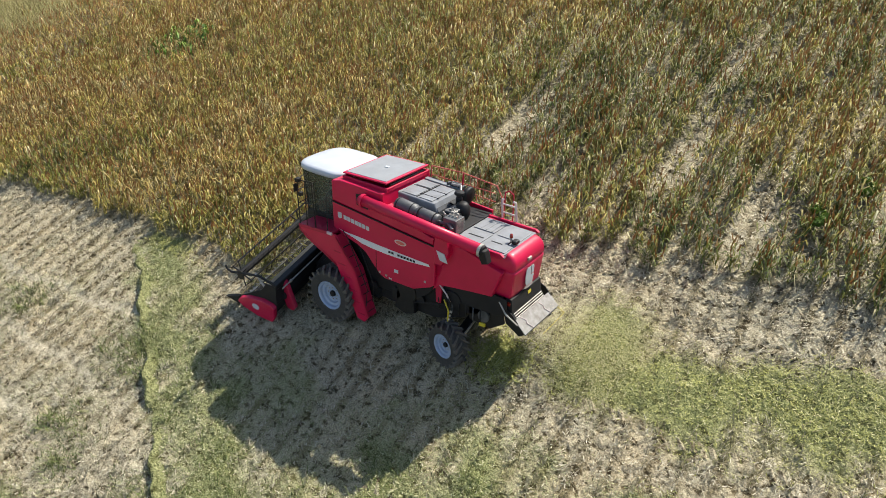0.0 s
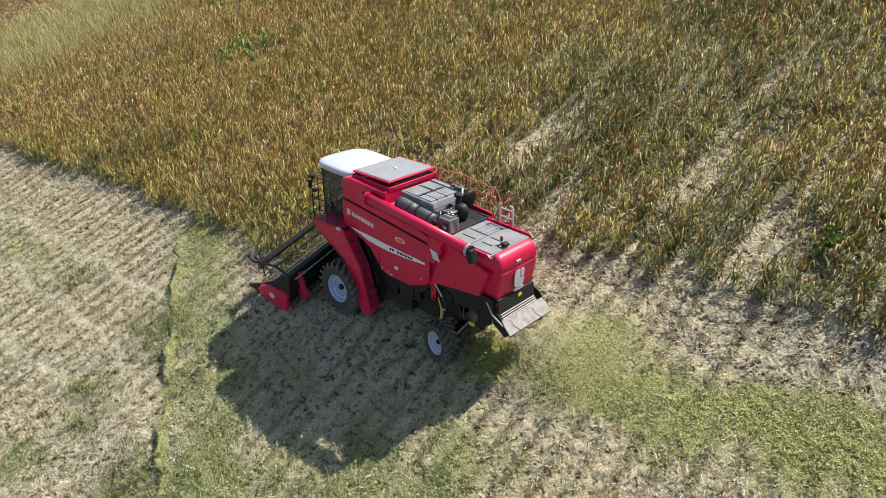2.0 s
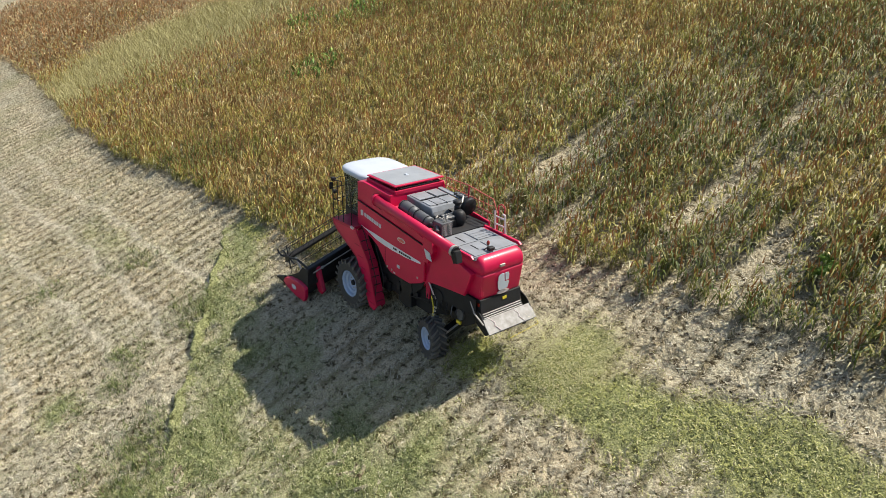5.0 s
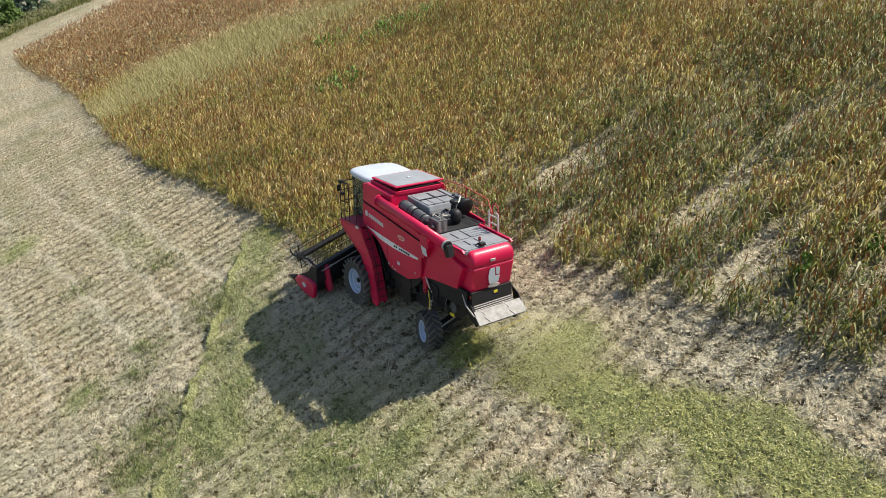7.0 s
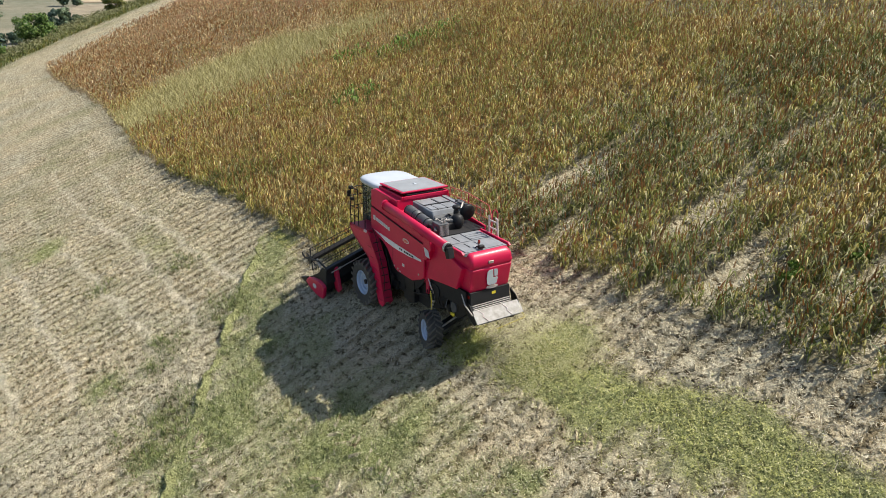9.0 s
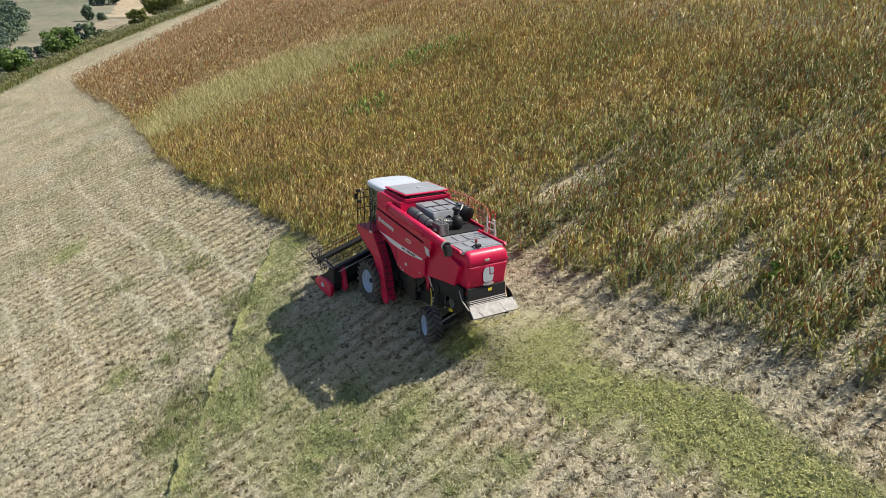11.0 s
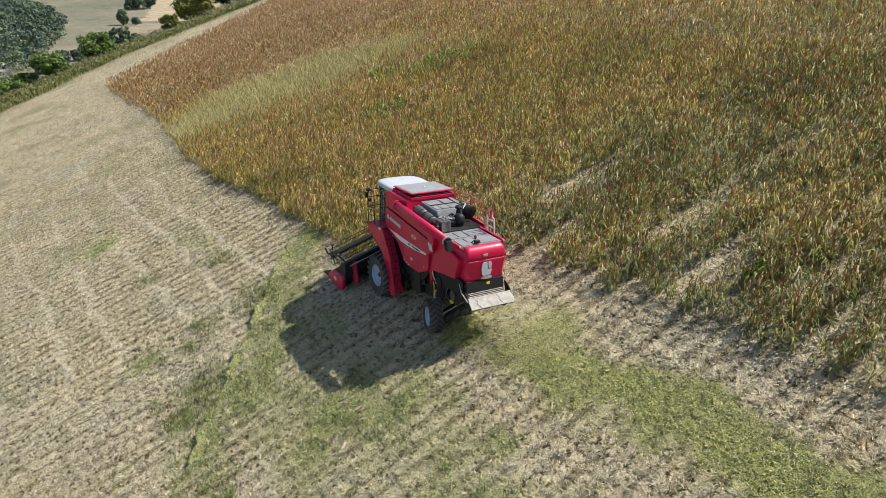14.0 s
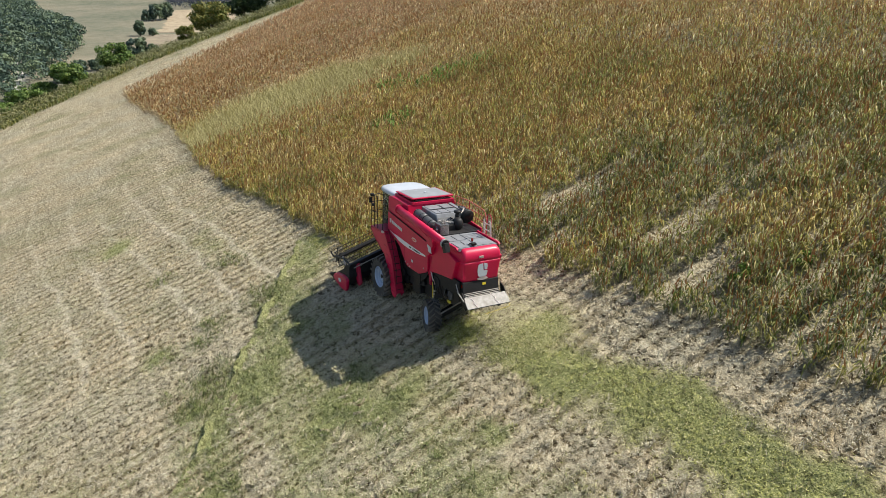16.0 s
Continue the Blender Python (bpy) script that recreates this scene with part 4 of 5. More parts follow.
part("steering_rod", rod((-4.28, -0.5, 0.78), (-4.28, -2.3, 1.45), 0.03), STEEL, combine)
part("straw_chopper", rod((-4.95, -2.1, 1.85), (-4.95, -0.75, 1.85), 0.28, seg=18), BLACK, combine)
part("drive_pulley", rod((-2.55, -0.50, 1.70), (-2.55, -0.44, 1.70), 0.30, seg=26), BLACK, combine)
part("drive_pulley", rod((-4.05, -0.56, 2.02), (-4.05, -0.50, 2.02), 0.20, seg=24), DARK, combine)
part("drive_belt", bent([(-2.55, -0.47, 2.00), (-4.05, -0.53, 2.22)], 0.02), BLACK, combine)
part("drive_belt", bent([(-2.55, -0.47, 1.40), (-4.05, -0.53, 1.82)], 0.02), BLACK, combine)
part("red_bracket", slab([(-3.46, 2.3), (-3.50, 1.75), (-3.64, 1.75), (-3.70, 2.35)], -0.54, -0.48, 0.01), RED_DARK, combine)
for k, (a, b) in enumerate((((-3.6, -0.50, 2.3), (-3.95, -0.48, 1.9)), ((-3.7, -0.52, 2.25), (-4.05, -0.46, 1.55)), ((-3.75, -0.5, 1.9), (-3.95, -0.42, 1.35)))):
    mid = ((a[0] + b[0]) / 2 - 0.12, -0.40, (a[2] + b[2]) / 2 + 0.06)
    part("hydraulic_hose", bent([a, mid, b], 0.022), (PALE, BLACK, YELLOW)[k], combine)
for k in range(4):
    part("fitting", box((-3.95 - 0.04 * k, -0.46, 1.25 + 0.13 * k), (-3.88 - 0.04 * k, -0.40, 1.32 + 0.13 * k), 0.01), STEEL, combine)

for k in range(7):
    x0 = -3.5 - 0.22 * k
    part("control_hose", bent([(x0, -0.62, 2.15), (x0 - 0.10, -0.46, 1.85 - 0.05 * (k % 3)), (x0 - 0.02, -0.60, 1.55)], 0.016), (BLACK, DARK, PIPE)[k % 3], combine)
part("chopper_side", slab([(-4.45, 2.0), (-4.5, 1.55), (-5.15, 1.50), (-5.55, 1.80), (-5.5, 2.1)], -0.66, -0.62, 0.01), BLACK, combine)
part("chopper_pulley", rod((-4.95, -0.62, 1.82), (-4.95, -0.56, 1.82), 0.17, seg=22), PIPE, combine)
part("yellow_guard", box((-5.02, -0.60, 1.52), (-4.84, -0.54, 1.62), 0.01), YELLOW, combine)
# underside brought lower to block light and darken the ground beneath
part("sieve_box", slab([(-0.7, 1.60), (-0.8, 1.10), (-1.5, 1.02), (-3.3, 1.05), (-4.3, 1.45), (-4.3, 1.8)], -2.1, -0.70, 0.02), DARK, combine)
part("stone_trap", slab([(-0.45, 1.45), (-0.55, 0.98), (-1.35, 0.95), (-1.45, 1.30)], -1.95, -0.62, 0.03), DARK, combine)
part("elevator_foot", slab([(-2.15, 1.75), (-2.05, 1.02), (-2.45, 0.92), (-2.75, 1.05), (-2.70, 1.75)], -0.70, -0.50, 0.03), BLACK, combine)
for k in range(3):
    part("lower_pulley", rod((-1.25 - 0.85 * k, -0.56, 1.42 + 0.08 * k), (-1.25 - 0.85 * k, -0.50, 1.42 + 0.08 * k), 0.13 + 0.03 * (k % 2), seg=20), DARK, combine)

# wheels
front_left = wheel(combine, -0.03, -0.20, 0.88, 0.86, 0.62, 0.44, 20, 0, 1, "front_wheel")
rear_left = wheel(combine, -4.04, -0.34, 0.70, 0.64, 0.48, 0.34, 18, -14, 1, "rear_wheel")
wheel(combine, -0.03, -2.80, 1.90, 0.86, 0.62, 0.44, 20, 0, -1, "front_wheel")
wheel(combine, -4.04, -2.62, 1.56, 0.64, 0.48, 0.34, 18, -14, -1, "rear_wheel")

# access stairs and fender behind the front wheel
fender = part("fender", slab([(1.22, 2.72), (1.16, 2.66), (-0.26, 1.90), (-0.86, 0.62), (-0.98, 0.40), (-1.24, 0.36), (-1.42, 0.60), (-0.96, 1.92), (-0.22, 2.86), (0.30, 2.84)], -0.16, -0.10, 0.015), RED, combine, "red stair panel behind front wheel")
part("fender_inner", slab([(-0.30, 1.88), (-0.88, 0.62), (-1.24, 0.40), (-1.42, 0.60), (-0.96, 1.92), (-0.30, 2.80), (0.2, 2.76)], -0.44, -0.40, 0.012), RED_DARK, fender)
for k in range(6):
    t = k / 5
    x, z = -1.12 + 0.86 * t, 0.60 + 1.75 * t
    part("step", box((x - 0.16, -0.43, z - 0.02), (x + 0.12, -0.09, z + 0.02), 0.008), RED_DARK, fender, "red anti-slip step")
    part("step_lip", box((x - 0.20, -0.43, z - 0.05), (x - 0.15, -0.09, z + 0.03), 0.006), RED, fender)
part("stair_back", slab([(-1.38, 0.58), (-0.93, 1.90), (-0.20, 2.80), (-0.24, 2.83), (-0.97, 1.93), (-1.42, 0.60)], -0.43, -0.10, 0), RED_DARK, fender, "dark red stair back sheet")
# solid dark strips on the back sheet stand for shaded gaps between steps
for k in range(8):
    z = 0.74 + 0.255 * k
    x = -1.40 + (z - 0.58) * 0.336 if z < 1.91 else -0.95 + (z - 1.91) * 0.79
    part("step_slot", box((x - 0.028, -0.40, z - 0.02), (x + 0.02, -0.14, z + 0.022), 0.006), DARK, fender, "dark strip for the shaded gap between stair steps")
part("mudguard", slab([(1.20, 2.72), (0.9, 2.52), (-0.28, 1.94), (-0.24, 1.86), (0.95, 2.42), (1.24, 2.62)], -0.66, -0.10, 0.012), RED_DARK, fender)
for y in (-0.13, -0.41):
    part("handrail", bent([(-1.30, y, 0.9), (-1.36, y, 1.5), (-0.72, y, 2.85), (-0.5, y, 3.1)], 0.014), BLACK, fender)
part("grab_light", box((-0.12, -0.11, 2.82), (0.06, -0.05, 2.90), 0.01), PALE, fender)

# cab with platform
platform = part("platform", slab([(1.22, 2.80), (1.22, 2.70), (-0.10, 2.80), (-0.10, 2.90)], -0.82, -0.08, 0.01), RED_DARK, combine, "red cab access platform")
cab = part("cab_frame", box((0.14, -2.56, 2.55), (1.62, -0.80, 2.95), 0.05), BLACK, combine)
for x, y, x2, y2 in ((0.18, -0.83, 0.18, -0.83), (0.18, -2.53, 0.18, -2.53), (1.55, -0.86, 1.72, -0.92), (1.55, -2.50, 1.72, -2.44)):
    part("cab_pillar", rod((x, y, 2.9), (x2, y2, 4.22), 0.045), BLACK, cab)
part("side_glass", slab([(0.24, 4.18), (0.24, 2.95), (1.53, 2.95), (1.68, 4.18)], -0.845, -0.835, 0), GLASS, cab)
part("side_glass", slab([(0.24, 4.18), (0.24, 2.95), (1.53, 2.95), (1.68, 4.18)], -2.525, -2.515, 0), GLASS, cab)
part("windscreen", prism([(1.62, -0.86, 2.95), (1.80, -0.92, 4.18), (1.95, -1.68, 4.18), (1.76, -1.68, 2.95)], Vector((0, 0, 0)), Vector((0.012, 0, 0)), 0), GLASS, cab)
part("windscreen", prism([(1.76, -1.68, 2.95), (1.95, -1.68, 4.18), (1.80, -2.44, 4.18), (1.62, -2.50, 2.95)], Vector((0, 0, 0)), Vector((0.012, 0, 0)), 0), GLASS, cab)
part("cab_back", box((0.12, -2.5, 2.9), (0.16, -0.86, 4.2), 0), BLACK, cab)
part("driver_seat", box((0.55, -1.9, 2.95), (1.0, -1.45, 3.35), 0.06), BLACK, cab)
part("seat_back", box((0.45, -1.9, 3.3), (0.58, -1.45, 3.9), 0.05), BLACK, cab)
part("steering_column", rod((1.35, -1.68, 2.95), (1.25, -1.68, 3.6), 0.04), BLACK, cab)


def roof_shape():
    bm = bmesh.new()
    rings = []
    c = Vector((0.98, -1.70, 0))
    for z, grow in ((4.19, 0.985), (4.22, 1.0), (4.30, 1.0), (4.345, 0.965), (4.375, 0.88), (4.39, 0.6)):
        ring = []
        for k in range(40):
            a = 2 * math.pi * k / 40
            ca, sa = math.cos(a), math.sin(a)
            e = 0.42
            x = math.copysign(abs(ca) ** e, ca) * (1.02 if ca > 0 else 0.86)
            y = math.copysign(abs(sa) ** e, sa) * 0.99
            x -= 0.10 * (y ** 2) if ca > 0 else 0
            ring.append(bm.verts.new((c.x + x * grow, c.y + y * grow, z)))
        rings.append(ring)
    for p, q in zip(rings[:-1], rings[1:]):
        for k in range(40):
            bm.faces.new((p[k], p[(k + 1) % 40], q[(k + 1) % 40], q[k]))
    bm.faces.new(rings[0])
    bm.faces.new(rings[-1])
    return bm


roof = part("cab_roof", roof_shape(), WHITE, combine, "smooth white cab roof", shade=True)
part("roof_visor", slab([(1.90, 4.22), (2.02, 4.22), (1.98, 4.12), (1.88, 4.14)], -2.4, -1.0, 0.01), BLACK, roof)
railing = part("platform_rail", bent([(1.18, -0.12, 2.80), (1.22, -0.12, 3.85), (1.15, -0.12, 4.16), (0.62, -0.12, 4.22), (0.55, -0.12, 2.85)], 0.018), BLACK, combine, "black tubular platform railing")
part("rail_bar", bent([(1.20, -0.12, 3.45), (0.58, -0.12, 3.55)], 0.014), BLACK, railing)
part("rail_bar", bent([(1.19, -0.12, 3.12), (0.57, -0.12, 3.22)], 0.014), BLACK, railing)
part("rail_post", bent([(0.90, -0.12, 2.82), (0.90, -0.12, 4.18)], 0.014), BLACK, railing)
part("rail_bar", bent([(1.20, -0.12, 3.85), (1.24, -0.78, 3.85), (1.20, -0.80, 2.80)], 0.016), BLACK, railing)
part("rail_bar", bent([(1.20, -0.12, 3.45), (1.24, -0.78, 3.45)], 0.014), BLACK, railing)
part("rail_bar", bent([(0.10, -0.14, 2.9), (0.08, -0.14, 4.0), (0.22, -0.5, 4.05)], 0.016), BLACK, railing)
mirror = part("mirror_arm", bent([(1.60, -0.86, 4.0), (1.40, -0.50, 4.12), (1.22, -0.14, 4.10)], 0.016), BLACK, combine, "black mirror arm with mirror")
part("mirror_housing", box((1.22, -0.14, 3.80), (1.27, -0.02, 4.04), 0.02), BLACK, mirror)
part("work_lamp", box((1.02, -0.18, 3.70), (1.14, -0.06, 3.82), 0.02), BLACK, railing)
part("work_lamp", box((1.10, -0.20, 4.10), (1.24, -0.06, 4.22), 0.02), BLACK, railing)

# header: trough, auger, cutter bar, reel, red end shields; it follows the slope
HL, HR, TILT = 0.84, -4.32, -0.34


def slope_z(y):
    return TILT * (y - HL)


def lean(bm):
    for v in bm.verts:
        v.co.z += slope_z(v.co.y)
    return bm


header = part("header_trough", lean(slab([(1.45, 0.95), (1.40, 0.40), (1.52, 0.02), (2.2, -0.10), (3.0, -0.12), (3.0, -0.06), (2.25, -0.03), (1.62, 0.10), (1.50, 0.45), (1.55, 0.95)], HR, HL, 0.01)), BLACK, combine, "black header trough")
part("top_beam", lean(box((1.38, HR, 0.86), (1.60, HL, 1.02), 0.03)), BLACK, header)
part("brace_pipe", lean(rod((1.28, HR, 0.86), (1.28, HL - 0.15, 0.86), 0.022)), PLATE, header, "dusty bare cross pipe")
part("pipe_joint", lean(box((1.24, 0.30, 0.82), (1.32, 0.38, 0.90), 0.02)), PLATE, header)
screw = part("intake_auger", lean(rod((2.05, HR + 0.05, 0.28), (2.05, HL - 0.05, 0.28), 0.17, seg=18)), DARK, header)
bm = bmesh.new()
turns, prev = 70, None
for k in range(turns * 6 + 1):
    a, y = 2 * math.pi * k / 12.0, HL - 0.08 - (HL - HR - 0.16) * k / (turns * 6)
    d = Vector((math.cos(a), 0, math.sin(a)))
    here = [bm.verts.new(Vector((2.05, y, 0.28 + slope_z(y))) + d * r) for r in (0.16, 0.30)]
    if prev:
        bm.faces.new((prev[0], prev[1], here[1], here[0]))
    prev = here
part("auger_flight", bm, STEEL, screw)
knife = part("cutter_bar", lean(box((2.92, HR, -0.13), (3.06, HL, -0.06), 0.01)), STEEL, header)
for k in range(34):
    y = HL - 0.08 - 0.152 * k
    part("knife_guard", lean(prism([(3.04, y + 0.03, -0.09), (3.20, y, -0.10), (3.04, y - 0.03, -0.09)], Vector((0, 0, -0.02)), Vector((0, 0, 0.015)), 0)), STEEL, knife)
reel = part("reel_shaft", lean(rod((3.05, HR + 0.1, 0.80), (3.05, HL - 0.05, 0.80), 0.11)), BLACK, combine, "black pick-up reel over the header")
for y in (HL - 0.10, (HL + HR) / 2, HR + 0.15):
    for k in range(6):
        a = math.pi / 3 * k + 0.25
        part("reel_arm", lean(rod((3.05, y, 0.80), (3.05 + 0.42 * math.cos(a), y, 0.80 + 0.42 * math.sin(a)), 0.02)), BLACK, reel)
for k in range(6):
    a = math.pi / 3 * k + 0.25
    bx, bz = 3.05 + 0.42 * math.cos(a), 0.80 + 0.42 * math.sin(a)
    bat = part("reel_bat", lean(rod((bx, HR + 0.1, bz), (bx, HL - 0.05, bz), 0.014)), BLACK, reel)
    for j in range(24):
        y = HL - 0.14 - 0.21 * j
        tine = part("reel_tine", lean(rod((bx, y, bz), (bx + 0.05, y, bz - 0.24), 0.007, seg=5)), BLACK, bat)
for y in (HL - 0.04, HR + 0.04):
    part("reel_arm_support", lean(bent([(1.48, y, 1.0), (2.2, y, 1.06), (3.10, y, 0.84), (3.42, y, 0.76)], 0.035)), BLACK, reel)
    part("reel_end_disc", lean(rod((3.05, y - 0.02, 0.80), (3.05, y + 0.02, 0.80), 0.15, seg=20)), BLACK, reel)
part("reel_cylinder", lean(rod((1.75, HL - 0.05, 0.55), (2.35, HL - 0.05, 1.10), 0.03)), STEEL, reel)
part("divider_hook", lean(bent([(3.40, HL, 0.78), (3.60, HL + 0.02, 0.88), (3.64, HL + 0.03, 0.98)], 0.03)), BLACK, reel)
END = [(1.42, 0.30), (1.45, -0.02), (1.55, -0.20), (2.2, -0.24), (2.9, -0.14), (3.12, -0.02), (3.0, 0.12), (2.62, 0.28), (1.95, 0.40), (1.55, 0.38)]
for y0, y1 in ((HL, HL + 0.14), (HR - 0.14, HR)):
    shield = part("end_shield", lean(slab(END, y0, y1, 0.03)), RED, combine, "red header end shield")
    part("end_cheek", lean(slab([(1.40, 0.95), (1.42, 0.35), (3.0, -0.05), (3.05, 0.10), (2.1, 0.62), (1.8, 0.95)], y0 - 0.02 if y0 > 0 else y1 - 0.01, y0 + 0.01 if y0 > 0 else y1 + 0.02, 0.004)), DARK, shield)
    part("crop_divider", lean(prism([(3.05, 0, 0.16), (3.05, 0, -0.14), (3.72, 0, -0.10)], Vector((0, y0 + 0.02, 0)), Vector((0, y1 - 0.02, 0)), 0.01)), DARK, shield)
part("badge", lean(slab(oval(2.25, 0.10, 0.16, 0.09, 16), HL + 0.139, HL + 0.152, 0)), WHITE, header, "plain white oval badge")
# the guard takes the darker red to stand in for its shade
drive = part("drive_guard", lean(slab([(1.62, 0.98), (1.46, 1.02), (1.28, 0.80), (1.00, 0.12), (1.10, 0.0), (1.34, 0.02), (1.50, 0.40), (1.66, 0.80)], 0.38, 0.52, 0.03)), RED_DARK, combine, "red header drive guard")
part("drive_chain", lean(rod((1.42, 0.53, 0.45), (1.42, 0.56, 0.45), 0.12, seg=16)), DARK, drive)
part("feeder_house", prism([(1.50, 0, 1.0), (1.50, 0, 0.25), (0.4, 0, 1.2), (-0.2, 0, 1.6), (-0.2, 0, 2.5), (0.4, 0, 2.3)], Vector((0, -2.15, 0)), Vector((0, -0.85, 0)), 0.03), DARK, combine)
part("feeder_side", slab([(1.36, 1.0), (1.40, 0.4), (0.3, 1.3), (0.0, 1.7), (0.2, 2.2)], -0.86, -0.82, 0.01), BLACK, combine)


# cut stalks lying on the header
cut_stalks = bmesh.new()
stalk_rng = random.Random(4)
for k in range(520):
    y = stalk_rng.uniform(HR + 0.1, HL - 0.1)
    x = stalk_rng.uniform(1.75, 3.3)
    z = slope_z(y) + 0.06 + stalk_rng.uniform(0.0, 0.34)
    d = Vector((stalk_rng.uniform(-1, 1), stalk_rng.uniform(-1, 1), stalk_rng.uniform(-0.4, 0.6))).normalized() * stalk_rng.uniform(0.06, 0.18)
    side = d.cross(Vector((0.3, 0.5, 1))).normalized() * 0.011
    c = Vector((x, y, z))
    cut_stalks.faces.new([cut_stalks.verts.new(p) for p in (c - d - side, c - d + side, c + d + side * 0.5, c + d - side * 0.5)])
me = bpy.data.meshes.new("cut_stalks")
cut_stalks.to_mesh(me)
cut_stalks.free()
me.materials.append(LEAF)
tagged(new("cut_stalks", me), "freshly cut sorghum stalks lying on the header", "crop", kind="stuff")
# ---- standing crop and ground litter, drawn as many small blades ----
rng = np.random.default_rng(7)


class Blades:
    """Collects quads of many blades; each blade is an island of its own."""

    def __init__(self):
        self.v, self.f, self.m, self.n = [], [], [], 0

    def strips(self, rows, slot):
        """rows: list of (left, right) arrays of points, from root to tip; one strip for each index."""
        k = len(rows[0][0])
        pts = np.stack([p for pair in rows for p in pair], 1)
        self.v.append(pts.reshape(-1, 3))
        first = self.n + np.arange(k)[:, None] * (2 * len(rows))
        for r in range(len(rows) - 1):
            o = 2 * r
            self.f.append(first + np.array([o, o + 1, o + 3, o + 2]))
            self.m.append(np.full(k, slot))
        self.n += pts.shape[0] * pts.shape[1]

    def build(self, name, materials):
        v, f, m = np.concatenate(self.v), np.concatenate(self.f), np.concatenate(self.m)
        me = bpy.data.meshes.new(name)
        me.vertices.add(len(v))
        me.vertices.foreach_set("co", v.astype(np.float32).ravel())
        me.loops.add(f.size)
        me.loops.foreach_set("vertex_index", f.astype(np.int32).ravel())
        me.polygons.add(len(f))
        me.polygons.foreach_set("loop_start", np.arange(0, f.size, 4, dtype=np.int32))
        me.polygons.foreach_set("material_index", m.astype(np.int32))
        for mat in materials:
            me.materials.append(mat)
        me.update(calc_edges=True)
        me.validate()
        return new(name, me)


def scatter(x0, x1, y0, y1, per_m2, keep):
    n = int((x1 - x0) * (y1 - y0) * per_m2)
    x, y = rng.uniform(x0, x1, n), rng.uniform(y0, y1, n)
    k = keep(x, y)
    return x[k], y[k]


def pale_patch(x, y):
    """The patch of pale dry grass in the crop."""
    cx, cy = x - 40.0, y + 10.0
    a, b = -cx * 0.27 - cy * 0.96, cx * 0.96 - cy * 0.27
    return (a / 13.5) ** 2 + ((b + 0.012 * a * a) / 6.8) ** 2 + 0.9 * (wave(x * 0.5, y * 0.5, 5) - 0.5) < 1.0


def green_patch(x, y):
    w = 0.8 * (wave(x * 1.1, y * 1.1, 6) - 0.5)
    p = ((x - 25.5) / 2.2) ** 2 + ((y + 18.0) / 3.2) ** 2 + w < 1
    q = ((x - 29.0) / 1.6) ** 2 + ((y + 14.0) / 1.4) ** 2 + w < 1
    r = ((x - 20.0) / 1.6) ** 2 + ((y + 9.0) / 2.0) ** 2 + 2 * w < 0.7
    return p | q | r


def add_plants(out, x, y, leaves, size, wide, head_wide, far=False):
    """Tall grass-like plants: a lean stalk with strap leaves that arch over, and a seed head on most."""
    n = len(x)
    root = np.stack([x, y, land(x, y)], 1)
    tall = size * rng.uniform(0.55, 1.15, n) * (0.66 + 0.34 * wave(x * 0.9, y * 0.9, 2) + 0.36 * wave(x * 5.0, y * 5.0, 52))
    lean_a, lean_r = rng.uniform(0, 2 * np.pi, n), rng.uniform(0, 0.30, n)
    top = root + np.stack([np.cos(lean_a) * lean_r * tall, np.sin(lean_a) * lean_r * tall, tall * 0.86], 1)
    up = np.array([0, 0, 1.0])
    for j in range(leaves):
        a = rng.uniform(0, 2 * np.pi, n)
        d = np.stack([np.cos(a), np.sin(a), 0 * a], 1)
        twist = a + rng.uniform(0.9, 2.2, n)
        s = np.stack([np.cos(twist), np.sin(twist), rng.uniform(-0.5, 0.5, n)], 1) * (wide * rng.uniform(0.6, 1.4, n))[:, None]
        base = root + (top - root) * (0.05 + 0.72 * (j + rng.uniform(0, 1, n)) / leaves)[:, None]
        reach = (rng.uniform(0.10, 0.46, n) * tall)[:, None]
        rise = (rng.uniform(0.06, 0.30, n) * tall)[:, None]
        fall = (rng.uniform(-0.05, 0.42, n) * tall)[:, None]
        mid = base + d * reach * 0.55 + up * rise
        tip = base + d * reach + up * (rise - fall)
        if far:
            out.strips([(base - s, base + s), (tip - s * 0.3, tip + s * 0.3)], 0)
        else:
            out.strips([(base - s * 0.6, base + s * 0.6), (mid - s, mid + s), (tip - s * 0.12, tip + s * 0.12)], 0)
    k = rng.uniform(0, 1, n) < (1.0 if far else 0.72)
    top, root = top[k], root[k]
    a = rng.uniform(0, np.pi, len(top))
    long = (rng.uniform(0.11, 0.25, len(top)))[:, None] * (up + rng.normal(0, 0.22, (len(top), 3))) + (top - root) * 0.02
    for off in (0, np.pi / 2):
        s = np.stack([np.cos(a + off), np.sin(a + off), 0 * a], 1) * (head_wide * rng.uniform(0.6, 1.3, len(top)))[:, None]
        out.strips([(top - long * 0.5 - s, top - long * 0.5 + s), (top + long * 0.7 - s * 0.4, top + long * 0.7 + s * 0.4)], 1)


def standing(x, y):
    return in_crop(x, y) & (rng.uniform(0, 1, len(x)) > bare(x, y)) & ~pale_patch(x + 3 * rng.normal(0, 0.5, len(x)), y) & (~green_patch(x, y) | (rng.uniform(0, 1, len(x)) < 0.5))


def in_rows(x, y, loose):
    """Draws plants together into drill rows that run up the slope."""
    across = x + 0.04 * y
    return x - 0.75 * (across - np.round(across / 0.7) * 0.7) + rng.normal(0, loose, len(x))


crop = Blades()
x, y = scatter(-26, 26, -25, 2.2, 47, standing)
x = in_rows(x, y, 0.12)
k = in_crop(x, y)
add_plants(crop, x[k], y[k], 5, 0.97, 0.0195, 0.025)
